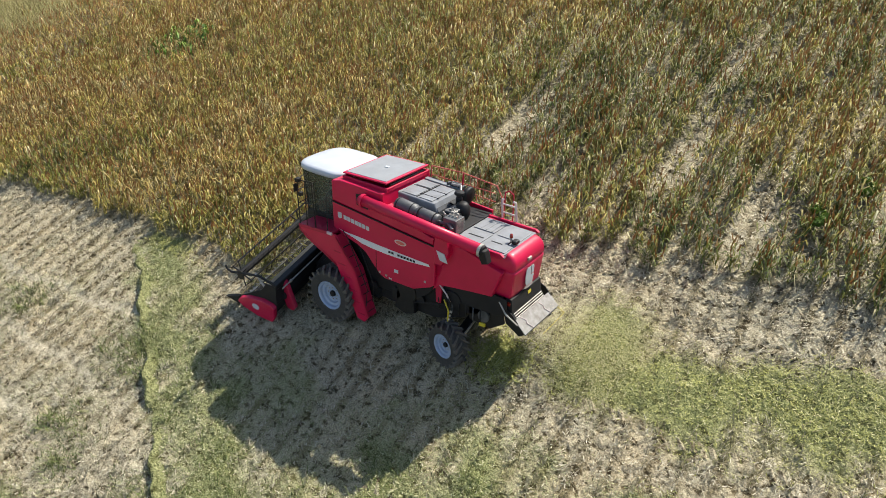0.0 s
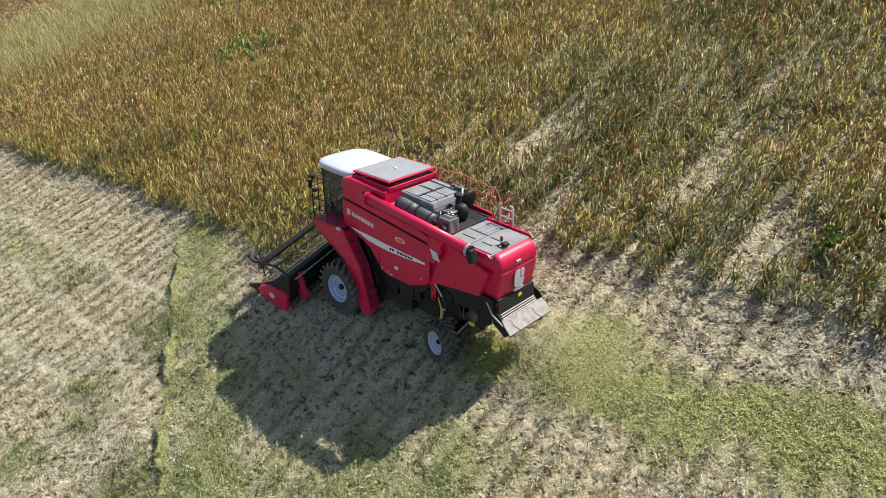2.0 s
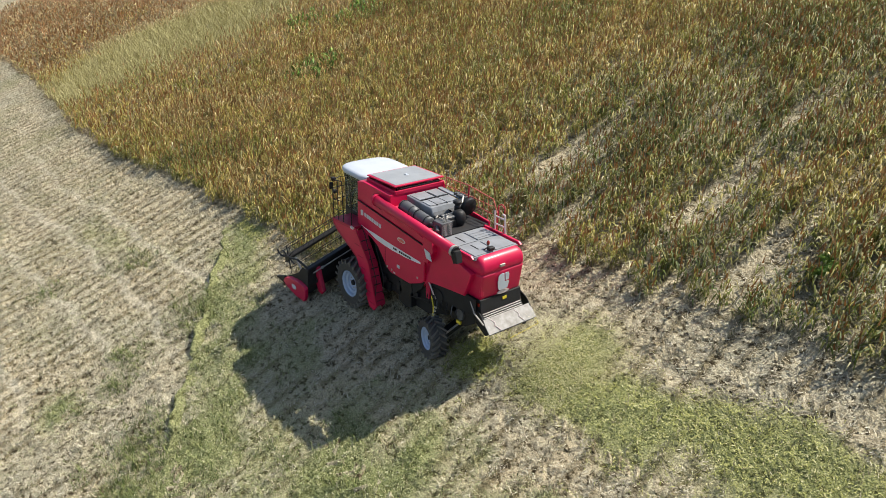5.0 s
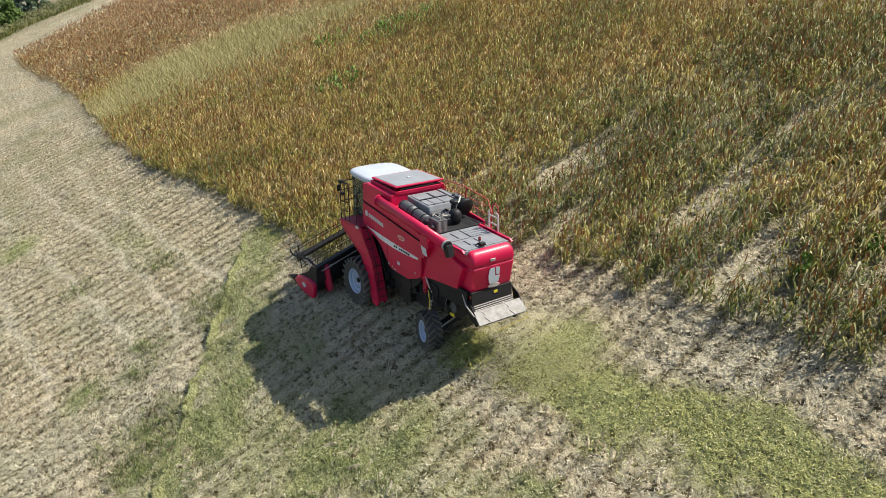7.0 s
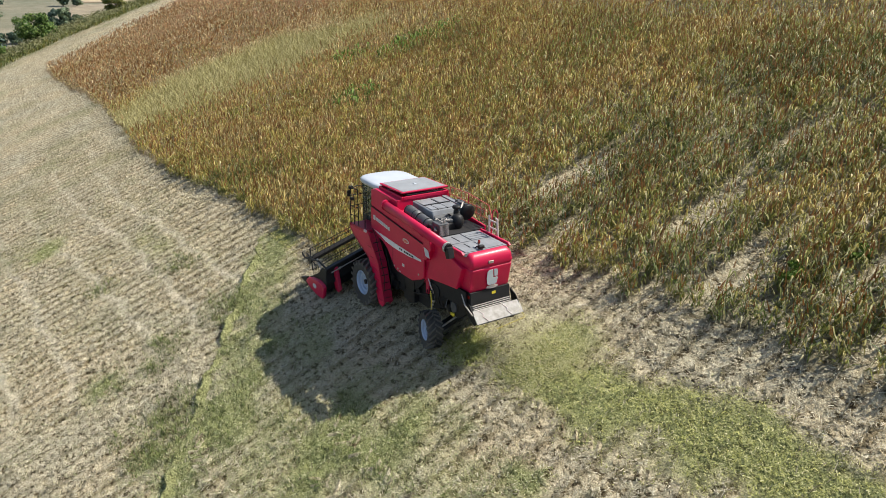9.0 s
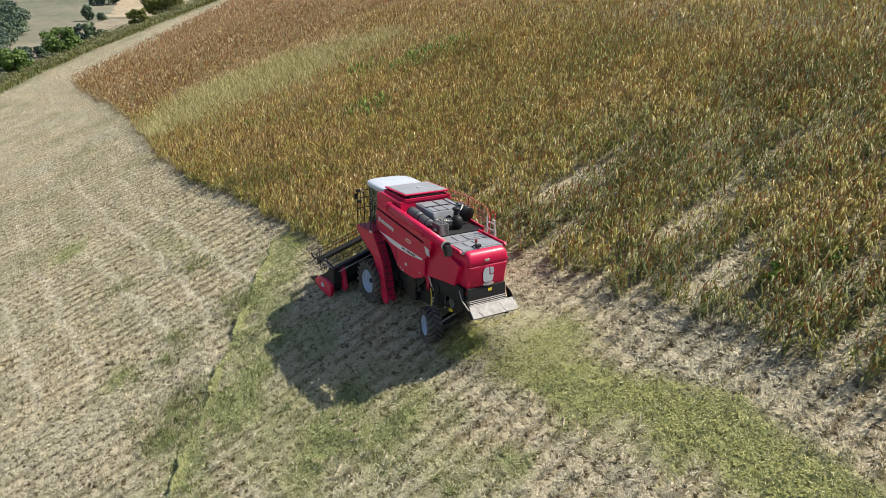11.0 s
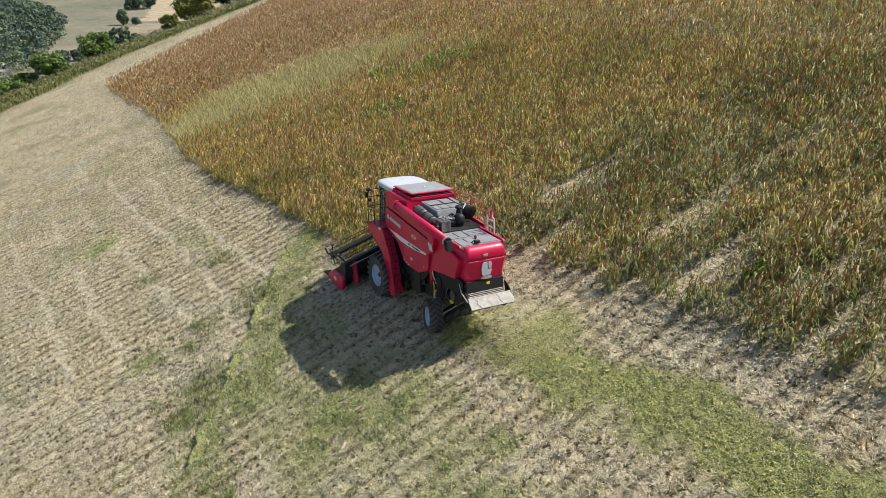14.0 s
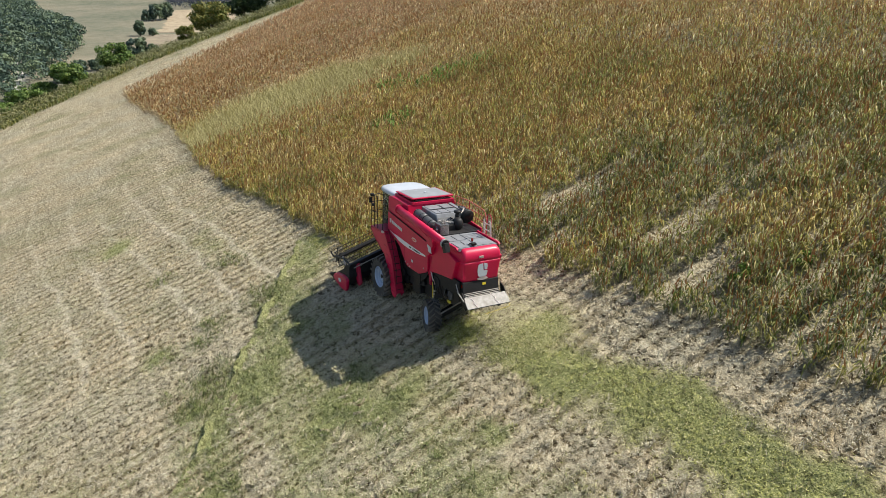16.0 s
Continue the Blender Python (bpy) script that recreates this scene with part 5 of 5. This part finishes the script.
x, y = scatter(26, 48, -40, 3, 22, standing)
add_plants(crop, x, y, 3, 1.02, 0.024, 0.034)
x, y = scatter(-32, 26, -42, -25, 22, standing)
add_plants(crop, x, y, 3, 1.02, 0.024, 0.032)
x, y = scatter(48, 122, -42, 5, 10, standing)
add_plants(crop, x, y, 3, 1.02, 0.044, 0.05, True)
x, y = scatter(26, 48, -42, -40, 9, standing)
add_plants(crop, x, y, 3, 1.02, 0.05, 0.05, True)
x, y = scatter(-38, 122, -92, -42, 2.6, standing)
add_plants(crop, x, y, 3, 1.08, 0.08, 0.085, True)
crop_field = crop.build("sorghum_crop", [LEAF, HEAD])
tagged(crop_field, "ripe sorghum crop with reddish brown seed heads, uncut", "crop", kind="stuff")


def add_grass(out, x, y, tall, wide, slot=0, lean_most=0.5):
    n = len(x)
    root = np.stack([x, y, land(x, y)], 1)
    a = rng.uniform(0, 2 * np.pi, n)
    h = tall * rng.uniform(0.6, 1.2, n)
    d = np.stack([np.cos(a), np.sin(a), 0 * a], 1) * (h * rng.uniform(0.05, lean_most, n))[:, None]
    s = np.stack([-np.sin(a), np.cos(a), 0 * a], 1) * wide
    up = np.stack([0 * h, 0 * h, h], 1)
    mid, tip = root + d * 0.35 + up * 0.6, root + d + up
    if tall < 0.3:
        out.strips([(root - s, root + s), (tip - s * 0.7, tip + s * 0.7)], slot)
    else:
        out.strips([(root - s, root + s), (mid - s * 0.9, mid + s * 0.9), (tip - s * 0.2, tip + s * 0.2)], slot)


patch = Blades()
x, y = scatter(22, 60, -32, 6, 105, lambda x, y: pale_patch(x + 3 * rng.normal(0, 0.5, len(x)), y) & in_crop(x, y) & ~green_patch(x, y))
add_grass(patch, x, y, 0.68, 0.0100, 0, 1.7)
dry_patch = patch.build("dry_grass_patch", [DRY_GRASS])
tagged(dry_patch, "patch of pale dry grass growing within the crop", "grass", kind="stuff")

weeds = Blades()
x, y = scatter(14, 36, -24, -4, 9, lambda x, y: green_patch(x, y))
add_plants(weeds, x, y, 6, 0.95, 0.05, 0.001)
weed_patch = weeds.build("green_weed_patch", [WEED, WEED])
tagged(weed_patch, "bright green leafy weeds among the ripe crop", "weeds", kind="stuff")

# stubs of cut stalks in rows, and chopped straw over the soil
def cut(x, y):
    under_wheels = (np.abs(x + 0.03) < 0.5) & (np.abs(y + 0.2) < 0.35) | (np.abs(x + 4.04) < 0.4) & (np.abs(y + 0.34) < 0.3)
    return ~in_crop(x, y) & ~under_wheels


stub = Blades()
x, y = scatter(-24, 40, -9, 19, 50, cut)
across = x + 0.04 * y
x = x - (across - np.round(across / 0.7) * 0.7 - rng.normal(0, 0.085, len(x)))
k = cut(x, y) & (rng.uniform(0, 1, len(x)) > 0.75 * chaff_cover(x, y)) & (rng.uniform(0, 1, len(x)) > 0.9 * lanes(x, y)) & (rng.uniform(0, 1, len(x)) < 0.25 + 1.1 * wave(x * 1.6, y * 3.0, 44))
add_grass(stub, x[k], y[k], 0.14, 0.008, 0, 1.1)
x, y = scatter(34, 110, -5, 40, 7, lambda x, y: cut(x, y) & (x < margin_edge(y)))
add_grass(stub, x, y, 0.12, 0.014, 0, 1.2)
cx, cy = scatter(-24, 44, -9, 20, 2.6, cut)
cx = cx - (cx + 0.04 * cy - np.round((cx + 0.04 * cy) / 0.7) * 0.7 - rng.normal(0, 0.07, len(cx)))
k = cut(cx, cy) & (wave(cx * 0.8, cy * 0.8, 45) > 0.40) & (lanes(cx, cy) < 0.4)
cx, cy = cx[k], cy[k]
for blade in range(10):
    add_grass(stub, cx + rng.normal(0, 0.07, len(cx)), cy + rng.normal(0, 0.16, len(cx)), 0.10, 0.008, 1, 1.8)
stubble = stub.build("stubble", [STUB, CLUMP])
tagged(stubble, "short pale stubble left by the harvest", "stubble", kind="stuff")


def add_litter(out, x, y, long, wide, slot, lift=0.03, tilt=0.25, comb=None):
    n = len(x)
    a = rng.uniform(0, 2 * np.pi, n) if comb is None else comb
    le = long * rng.uniform(0.4, 1.3, n)
    d = np.stack([np.cos(a), np.sin(a), rng.uniform(-tilt, tilt, n)], 1) * le[:, None] * 0.5
    s = np.stack([-np.sin(a), np.cos(a), rng.uniform(-0.4, 0.4, n)], 1) * (wide * rng.uniform(0.6, 1.4, n))[:, None]
    c = np.stack([x, y, land(x, y) + rng.uniform(0.004, lift, n)], 1)
    p, q = c - d, c + d
    for e in (p, q):
        e[:, 2] = np.maximum(e[:, 2], land(e[:, 0], e[:, 1]) + 0.004)
    out.strips([(p - s, p + s), (q - s * 0.7, q + s * 0.7)], slot)


litter = Blades()
x, y = scatter(-24, 28, -9, 16, 115, cut)
k = rng.uniform(0, 1, len(x)) > np.maximum(1.15 * chaff_cover(x, y), 0.6 * lanes(x, y))
add_litter(litter, x[k], y[k], 0.12, 0.0074, 0, 0.06, 0.5)
x, y = scatter(28, 70, -3, 30, 34, cut)
add_litter(litter, x, y, 0.16, 0.009, 0, 0.04, 0.3)
x, y = scatter(-24, 12, -22, -4, 90, lambda x, y: in_crop(x, y) & (bare(x, y) > 0.3))
add_litter(litter, x, y, 0.18, 0.009, 0)
straw_litter = litter.build("straw_litter", [STRAW])
tagged(straw_litter, "chopped pale straw scattered over the stubble", "straw", kind="stuff")

green = Blades()
x, y = scatter(-24, 28, -6, 16, 520, lambda x, y: cut(x, y) & (rng.uniform(0, 1, len(x)) < chaff_cover(x, y) * (0.35 + 0.9 * wave(x * 1.5, y * 1.5, 12))))
old_side = (y > 0.4)
add_litter(green, x[~old_side], y[~old_side], 0.072, 0.0080, 0, 0.07, 0.7)
add_litter(green, x[old_side], y[old_side], 0.072, 0.0075, 1, 0.06, 0.6)
green_chaff = green.build("green_chaff", [CHAFF, OLD_CHAFF])
tagged(green_chaff, "yellow-green chopped chaff lying in swaths behind harvester", "chaff", kind="stuff")

# matted tufts of straw, combed one way, and green regrowth between them
mats = Blades()
x, y = scatter(-24, 26, -8, 15, 5.5, lambda x, y: cut(x, y) & (rng.uniform(0, 1, len(x)) > 1.2 * chaff_cover(x, y)))
for strand in range(14):
    px, py = x + rng.normal(0, 0.10, len(x)), y + rng.normal(0, 0.07, len(x))
    add_litter(mats, px, py, 0.14, 0.005, 0, 0.12, 0.4, 0.55 + 0.5 * wave(x * 0.4, y * 0.4, 31) * 3 + rng.normal(0, 0.45, len(x)))
straw_mats = mats.build("straw_mats", [STRAW])
tagged(straw_mats, "matted tufts of flattened straw on the soil", "straw", kind="stuff")
TUFT = plant("tuft_leaf", [(0.0, (0.06, 0.085, 0.018)), (0.5, (0.13, 0.16, 0.04)), (1.0, (0.26, 0.27, 0.10))], None)
tufts = Blades()
tx, ty = scatter(-18, 12, -1.5, 11, 2.2, lambda x, y: cut(x, y) & (rng.uniform(0, 1, len(x)) < 0.9 * (chaff_cover(x, y) - 0.30)) & (y > 1.0))
for px, py, pr, count in ((-0.3, 7.7, 0.8, 26), (0.8, 7.0, 0.5, 10), (5.2, 3.4, 0.6, 14), (4.2, 4.1, 0.45, 8), (4.4, 6.2, 0.5, 10), (3.4, 6.9, 0.4, 7), (10.7, 4.1, 0.6, 12), (12.2, 7.4, 0.5, 9), (-5.5, 8.2, 0.7, 16), (-9.5, 7.0, 0.6, 12)):
    tx = np.append(tx, px + rng.normal(0, pr, count))
    ty = np.append(ty, py + rng.normal(0, pr * 0.7, count))
for strand in range(34):
    spread_r = 0.34 + 0.2 * np.sin(np.arange(len(tx)))
    add_grass(tufts, tx + rng.normal(0, 1, len(tx)) * spread_r, ty + rng.normal(0, 1, len(tx)) * spread_r * 0.6, 0.16, 0.009, 0, 2.2)
green_tufts = tufts.build("green_tufts", [TUFT])
tagged(green_tufts, "low dark green tufts of grass in stubble", "grass", kind="stuff")

# straw falling from the chopper, a low heap under the rear
heap = Blades()
n = 1500
x, y = rng.normal(-5.35, 0.40, n), rng.normal(-1.0, 0.40, n)
add_litter(heap, x, y, 0.22, 0.011, 0, 0.30, 0.8)
straw_heap = heap.build("straw_heap", [CHAFF])
tagged(straw_heap, "loose heap of fresh yellow-green straw under the harvester", "straw", kind="stuff")

SPRAY = plant("dry_chaff", [(0.0, (0.56, 0.54, 0.27)), (1.0, (0.84, 0.79, 0.50))], None, translucent=0.5)
# fine chaff blown out behind the rear plate
spray = Blades()
n = 15000
s_out = rng.uniform(0, 1, n) ** 0.8
x = -5.9 - 2.6 * s_out + rng.normal(0, 0.16, n)
y = -1.95 - 0.25 * s_out + rng.normal(0, 1, n) * (0.55 + 0.35 * s_out)
z = land(x, y) + np.abs(0.75 - 0.72 * s_out ** 1.6 + rng.normal(0, 0.14, n)) + 0.02
a = rng.uniform(0, 2 * np.pi, n)
d = np.stack([np.cos(a), np.sin(a), rng.uniform(-0.7, 0.7, n)], 1) * rng.uniform(0.006, 0.020, n)[:, None]
e = np.stack([-np.sin(a), np.cos(a), rng.uniform(-0.7, 0.7, n)], 1) * 0.004
c = np.stack([x, y, z], 1)
spray.strips([(c - d - e, c - d + e), (c + d - e, c + d + e)], 0)
chaff_spray = spray.build("chaff_spray", [SPRAY])
tagged(chaff_spray, "fine yellow-green chaff blown out behind harvester", "chaff", kind="stuff")

# the broken edge of an old furrow, a low ragged lip of soil
furrow_x = np.arange(-6.0, 9.5, 0.07)
furrow_y = 6.3 - 0.62 * furrow_x + 0.10 * np.sin(2.3 * furrow_x) + 0.06 * np.sin(7.1 * furrow_x)
lip = np.clip(0.05 + 0.19 * (wave(furrow_x * 1.7, furrow_x * 0.9, 41) - 0.30) * 1.6 + rng.normal(0, 0.018, len(furrow_x)), 0.006, 0.25)
lip = lip * smooth(-6, -4.5, furrow_x) * (1 - smooth(7.5, 9.5, furrow_x)) - 0.004
verts, faces = [], []
for k, (fx, fy, h) in enumerate(zip(furrow_x, furrow_y, lip)):
    for off, up_part in ((-0.34, -0.10), (-0.14, 0.62), (-0.02, 1.0), (0.03, 0.92), (0.06, -0.10)):
        px, py = fx + 0.49 * off + rng.normal(0, 0.012), fy + 0.87 * off + rng.normal(0, 0.012)
        verts.append((px, py, float(land(px, py)) + (h * up_part if up_part > 0 else -0.01)))
    if k:
        o = 5 * k
        faces += [(o - 5 + j, o + j, o + j + 1, o - 4 + j) for j in range(4)]
furrow_lip = mesh_object("furrow_edge", verts, faces, [GROUND])
# chaff colour over the whole lip darkens it to suggest the crack's shade
furrow_lip.data.attributes.new("chaff", "FLOAT", "POINT").data.foreach_set("value", np.full(len(verts), 0.9, np.float32))
tagged(furrow_lip, "ragged lip of dry soil along an old furrow", "soil", kind="stuff")

# tyre tread marks pressed into the soil, as rows of low slanting ridges
marks = Blades()
for lane, x0, x1, bend in ((-3.75, -26, -2.5, 0.09), (-0.30, -26, -4.9, 0.09), (-4.75, -26, -5.0, 0.10), (3.4, -16, -4, 0.0), (6.9, -14, 3, -0.12), (8.7, -14, 4, -0.12), (4.6, -18, -6, 0.03)):
    xs = np.arange(x0, x1, 0.24)
    for side in (-1, 1):
        base = np.stack([xs + 0.1 * (side > 0), lane - bend * np.clip(-5 - xs, 0, 30) + 0.05 * np.sin(xs), 0 * xs], 1)
        n = len(xs)
        far_end = base + np.stack([np.full(n, 0.20), np.full(n, 0.28 * side), np.zeros(n)], 1) + rng.normal(0, 0.02, (n, 3)) * np.array([1, 1, 0])
        keep = rng.uniform(0, 1, n) < 0.35 + 0.65 * wave(xs * 0.7, xs * 0.2 + lane, 33)
        tall_rib = rng.uniform(0.025, 0.05, n)
        for da, db in ((-0.085, 0.0), (0.0, 0.085)):
            pts = []
            for p in (base, far_end):
                q = []
                for dx in (da, db):
                    r = p + np.array([dx, 0, 0])
                    r[:, 2] = land(r[:, 0], r[:, 1]) + (tall_rib if dx == 0 else 0.0)
                    q.append(r[keep])
                pts.append(tuple(q))
            marks.strips(pts, 0)
tread_marks = marks.build("tread_marks", [GROUND])
tagged(tread_marks, "slanting tyre tread ridges pressed into soil", "tyre tracks", kind="stuff")

# ---- hedge, bushes and the wooded valley ----
def leaf_cloud(out, centres, radii, per, size, slot=0):
    for c, r in zip(centres, radii):
        n = max(6, int(per))
        d = rng.normal(0, 1, (n, 3))
        d /= np.linalg.norm(d, axis=1)[:, None]
        p = np.asarray(c) + d * (np.asarray(r) * rng.uniform(0.55, 1.05, (n, 1)))
        face = d + rng.normal(0, 0.32, (n, 3))
        a = np.cross(face, rng.normal(0, 1, (n, 3)))
        a /= np.linalg.norm(a, axis=1)[:, None]
        b = np.cross(face, a)
        b /= np.linalg.norm(b, axis=1)[:, None]
        s = size * rng.uniform(0.6, 1.3, (n, 1))
        out.strips([(p - a * s - b * s * 0.3, p - a * s + b * s * 0.3), (p - b * s * 0.7, p + b * s * 0.7), (p + a * s - b * s * 0.15, p + a * s + b * s * 0.15)], slot)


def bush(x, y, wide, tall, label, material, category="bush", leaves=4600, group="", leaf_scale=1.3):
    z = float(hill(x, y))
    at = Vector((x, y, z - 0.1))
    thing = new(category)
    thing.location = at
    tagged(thing, label, category, group)
    bm = bmesh.new()
    rod(at, at + Vector((0.05 * wide, 0, tall * 0.45)), 0.045 * tall * 0.6, bm, 8, 0.02 * tall)
    for k in range(6):
        a = 2 * math.pi * k / 6 + rng.uniform(0, 0.8)
        rod(at + Vector((0, 0, tall * (0.12 + 0.05 * k))), at + Vector((math.cos(a) * wide * 0.32, math.sin(a) * wide * 0.32, tall * (0.45 + 0.07 * k))), 0.018 * tall, bm, 6, 0.006 * tall)
    part("trunk", bm, BARK, thing, origin=at)
    cl = Blades()
    n = 44
    cs, rs = [], []
    for k in range(n):
        a, h = rng.uniform(0, 6.28), rng.uniform(0.18, 0.86)
        q = wide * 0.5 * math.sqrt(max(0.05, 1 - (h - 0.42) ** 2 / 0.30)) * rng.uniform(0.35, 0.85)
        cs.append((math.cos(a) * q, math.sin(a) * q, tall * h))
        rs.append(np.array([wide, wide, tall]) * rng.uniform(0.09, 0.17))
    leaf_cloud(cl, cs, rs, leaves / n, (0.016 * (wide + tall) / 2 + 0.04) * leaf_scale)
    crown = cl.build("crown", [material])
    crown.parent = thing
    return thing


MARGIN = plant("scrub_leaf", [(0.0, (0.11, 0.120, 0.045)), (0.5, (0.20, 0.205, 0.085)), (1.0, (0.34, 0.31, 0.16))], None, translucent=0.2)
BUSH_YELLOW = plant("yellowing_leaf", [(0.0, (0.05, 0.08, 0.012)), (0.5, (0.13, 0.145, 0.03)), (1.0, (0.26, 0.22, 0.05))], None, translucent=0.2)
bush(123.0, 0.6, 7.0, 5.0, "rounded bright green bush on the field margin", TREE_LEAF)
bush(117.0, 8.8, 6.5, 4.6, "dense green bush on the field margin", TREE_LEAF)
bush(113.5, 16.0, 7.0, 2.9, "low dark green bush below the field edge", TREE_LEAF)
bush(111.0, 20.5, 7.5, 2.6, "spreading dark green bush at field edge", TREE_LEAF)
bush(118.0, 13.0, 5.0, 2.6, "small green bush between larger ones", TREE_LEAF)
bush(131.0, -19.5, 10.0, 6.5, "broad yellow-green bush beside the stubble strip", BUSH_YELLOW)
DARK_LEAF = plant("dark_tree_leaf", [(0.0, (0.018, 0.036, 0.012)), (0.5, (0.042, 0.072, 0.022)), (1.0, (0.085, 0.120, 0.040))], None, translucent=0.15)
bush(136.0, -27.5, 10.0, 8.0, "tall dark green tree behind field brow", DARK_LEAF, "tree")
bush(132.0, -34.5, 10.0, 8.5, "broad dark tree behind the field brow", DARK_LEAF, "tree")
bush(130.0, -42.0, 11.0, 9.0, "broad dark tree behind the field brow", DARK_LEAF, "tree")
bush(127.0, -50.0, 11.0, 9.0, "broad dark tree behind the field brow", DARK_LEAF, "tree")
bush(127.0, -13.5, 4.5, 3.4, "small dull green shrub on the brow", BUSH_YELLOW)
bush(139.0, -20.0, 8.0, 6.0, "yellow-green shrub beside the broad bush", BUSH_YELLOW)
# single trees between the valley's fields, haze painted into their leaf colour
for tx, ty, tree_wide, tree_tall, words in (
        (870.0, -90.0, 12.0, 13.0, "grey-green tree beside a valley field"), (874.0, -100.0, 18.0, 20.0, "tall grey-green tree beside a valley field"), (882.0, -114.0, 17.0, 21.0, "tall green tree at a field corner"),
        (716.0, -66.0, 12.0, 15.0, "pale grey-green tree by a field track"), (718.0, -77.0, 10.0, 8.0, "round dark shrub by a field track"),
        (549.0, -35.0, 13.0, 14.0, "blue-green tree in a valley clump"), (546.0, -45.0, 18.0, 18.0, "large blue-green tree in a valley clump"), (541.0, -55.0, 14.0, 13.0, "blue-green tree in a valley clump"), (552.0, -64.0, 10.0, 9.0, "small blue-green tree in a clump"),
        (516.0, -5.0, 10.0, 8.0, "dark hedge tree on the valley floor"), (513.0, -14.0, 11.0, 8.0, "dark hedge tree on the valley floor"), (476.0, 0.5, 16.0, 12.0, "round dark tree on the valley floor"), (470.0, 9.0, 10.0, 7.0, "low dark shrub near the valley road")):
    bush(tx, ty, tree_wide, tree_tall, words, HAZED_LEAF, "tree", 2600, "trees of the valley floor", 2.6)

verge = Blades()
x, y = scatter(84, 130, -36, 34, 0.8, lambda x, y: (x > margin_edge(y) + 1.5 + 3.0 * (wave(x * 0.5, y * 0.5, 4) - 0.5)) & (x < margin_edge(y) + 20))
h = rng.uniform(0.5, 1.5, len(x)) * (0.5 + wave(x * 0.5, y * 0.5, 14))
leaf_cloud(verge, list(zip(x, y, hill(x, y) + 0.45 * h)), [np.array([0.95, 0.95, 0.5]) * k for k in h], 34, 0.11)
x, y = scatter(84, 128, -36, 34, 7, lambda x, y: (x > margin_edge(y) + 3.0 * (wave(x * 0.5, y * 0.5, 4) - 0.5)) & (x < margin_edge(y) + 16))
add_grass(verge, x, y, 0.6, 0.045, 1, 1.2)
hedge = verge.build("rough_margin", [MARGIN, BUSH_YELLOW])
tagged(hedge, "rough green scrub and grass along field margin", "scrub", kind="stuff")


def wood(x0, x1, y0, y1, gap, tall, keep, leaves):
    """A wood: crowns of many leaf clumps, each on two or three lobes, spaced by a loose grid."""
    out = Blades()
    gx_, gy_ = np.meshgrid(np.arange(x0, x1, gap), np.arange(y0, y1, gap), indexing="ij")
    x, y = gx_.ravel() + rng.normal(0, gap * 0.28, gx_.size), gy_.ravel() + rng.normal(0, gap * 0.28, gx_.size)
    k = keep(x, y)
    x, y = x[k], y[k]
    for px, py, pz in zip(x, y, hill(x, y)):
        h = tall * rng.uniform(0.6, 1.35)
        w = gap * rng.uniform(0.50, 0.80)
        lobes = [(px + rng.normal(0, w * 0.35), py + rng.normal(0, w * 0.35), pz + h * t) for t in (0.45, 0.68, 0.84)]
        leaf_cloud(out, lobes, [np.array([w * q, w * q, h * 0.22 * q + 1]) for q in (1.0, 0.85, 0.6)], leaves, 0.11 * w)
    return out


def polar(x, y):
    return np.degrees(np.arctan2(y - 11.0, x + 24.0)), np.hypot(x + 24.0, y - 11.0)


def forest(x, y):
    az, d = polar(x, y)
    side = np.interp(d, [560, 660, 815, 860, 1025, 1240, 2200], [-0.7, -1.8, -2.0, -0.9, 0.55, 0.76, 0.9])
    front = np.interp(az, [-2.0, -0.7, 2.3, 3.45, 8.0], [650, 540, 462, 424, 418])
    scar = (np.abs(az - 2.1) < 0.30) & (d < 590)
    return (az > side) & (az < 6.0) & (d > front) & ~scar


def far_side(x, y):
    az, d = polar(x, y)
    return (az < -8.0) & (az > -15) & (d > 1030)


valley_wood = wood(420, 860, -40, 110, 11.5, 13, forest, 62).build("valley_wood", [HAZED_LEAF])
tagged(valley_wood, "dark woodland covering the far valley side, blue haze in its colour", "woodland", kind="stuff")
upper_wood = wood(860, 1250, -20, 150, 12.0, 13, forest, 36).build("upper_wood", [HAZED_LEAF])
tagged(upper_wood, "woodland rising on the far slope, blue haze in its colour", "woodland", kind="stuff")
# blue haze of the distance painted into these dark leaves
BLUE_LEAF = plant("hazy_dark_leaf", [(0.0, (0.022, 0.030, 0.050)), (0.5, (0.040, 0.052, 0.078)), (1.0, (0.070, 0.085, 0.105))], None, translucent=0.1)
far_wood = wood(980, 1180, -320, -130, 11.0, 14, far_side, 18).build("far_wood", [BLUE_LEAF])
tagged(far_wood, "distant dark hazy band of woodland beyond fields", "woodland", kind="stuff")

# weeds at the edge of the uphill crop
for wx, wy, s in ((-11.0, -8.3, 0.62), (-11.9, -10.2, 0.5)):
    at = Vector((wx, wy, float(land(wx, wy)) - 0.02))
    weed = new("weed_plant")
    weed.location = at
    tagged(weed, "bright green bushy weed at the crop edge", "weed", "weeds at the crop edge")
    part("stem", rod(at, at + Vector((0.05, 0, 0.9 * s)), 0.02, seg=6), STUB, weed, origin=at)
    cl = Blades()
    leaf_cloud(cl, [(0.2 * math.cos(k), 0.2 * math.sin(k), (0.35 + 0.13 * k) * s) for k in range(6)], [(0.28 * s, 0.28 * s, 0.2 * s)] * 6, 60, 0.06)
    crown = cl.build("leaves", [WEED])
    crown.parent = weed
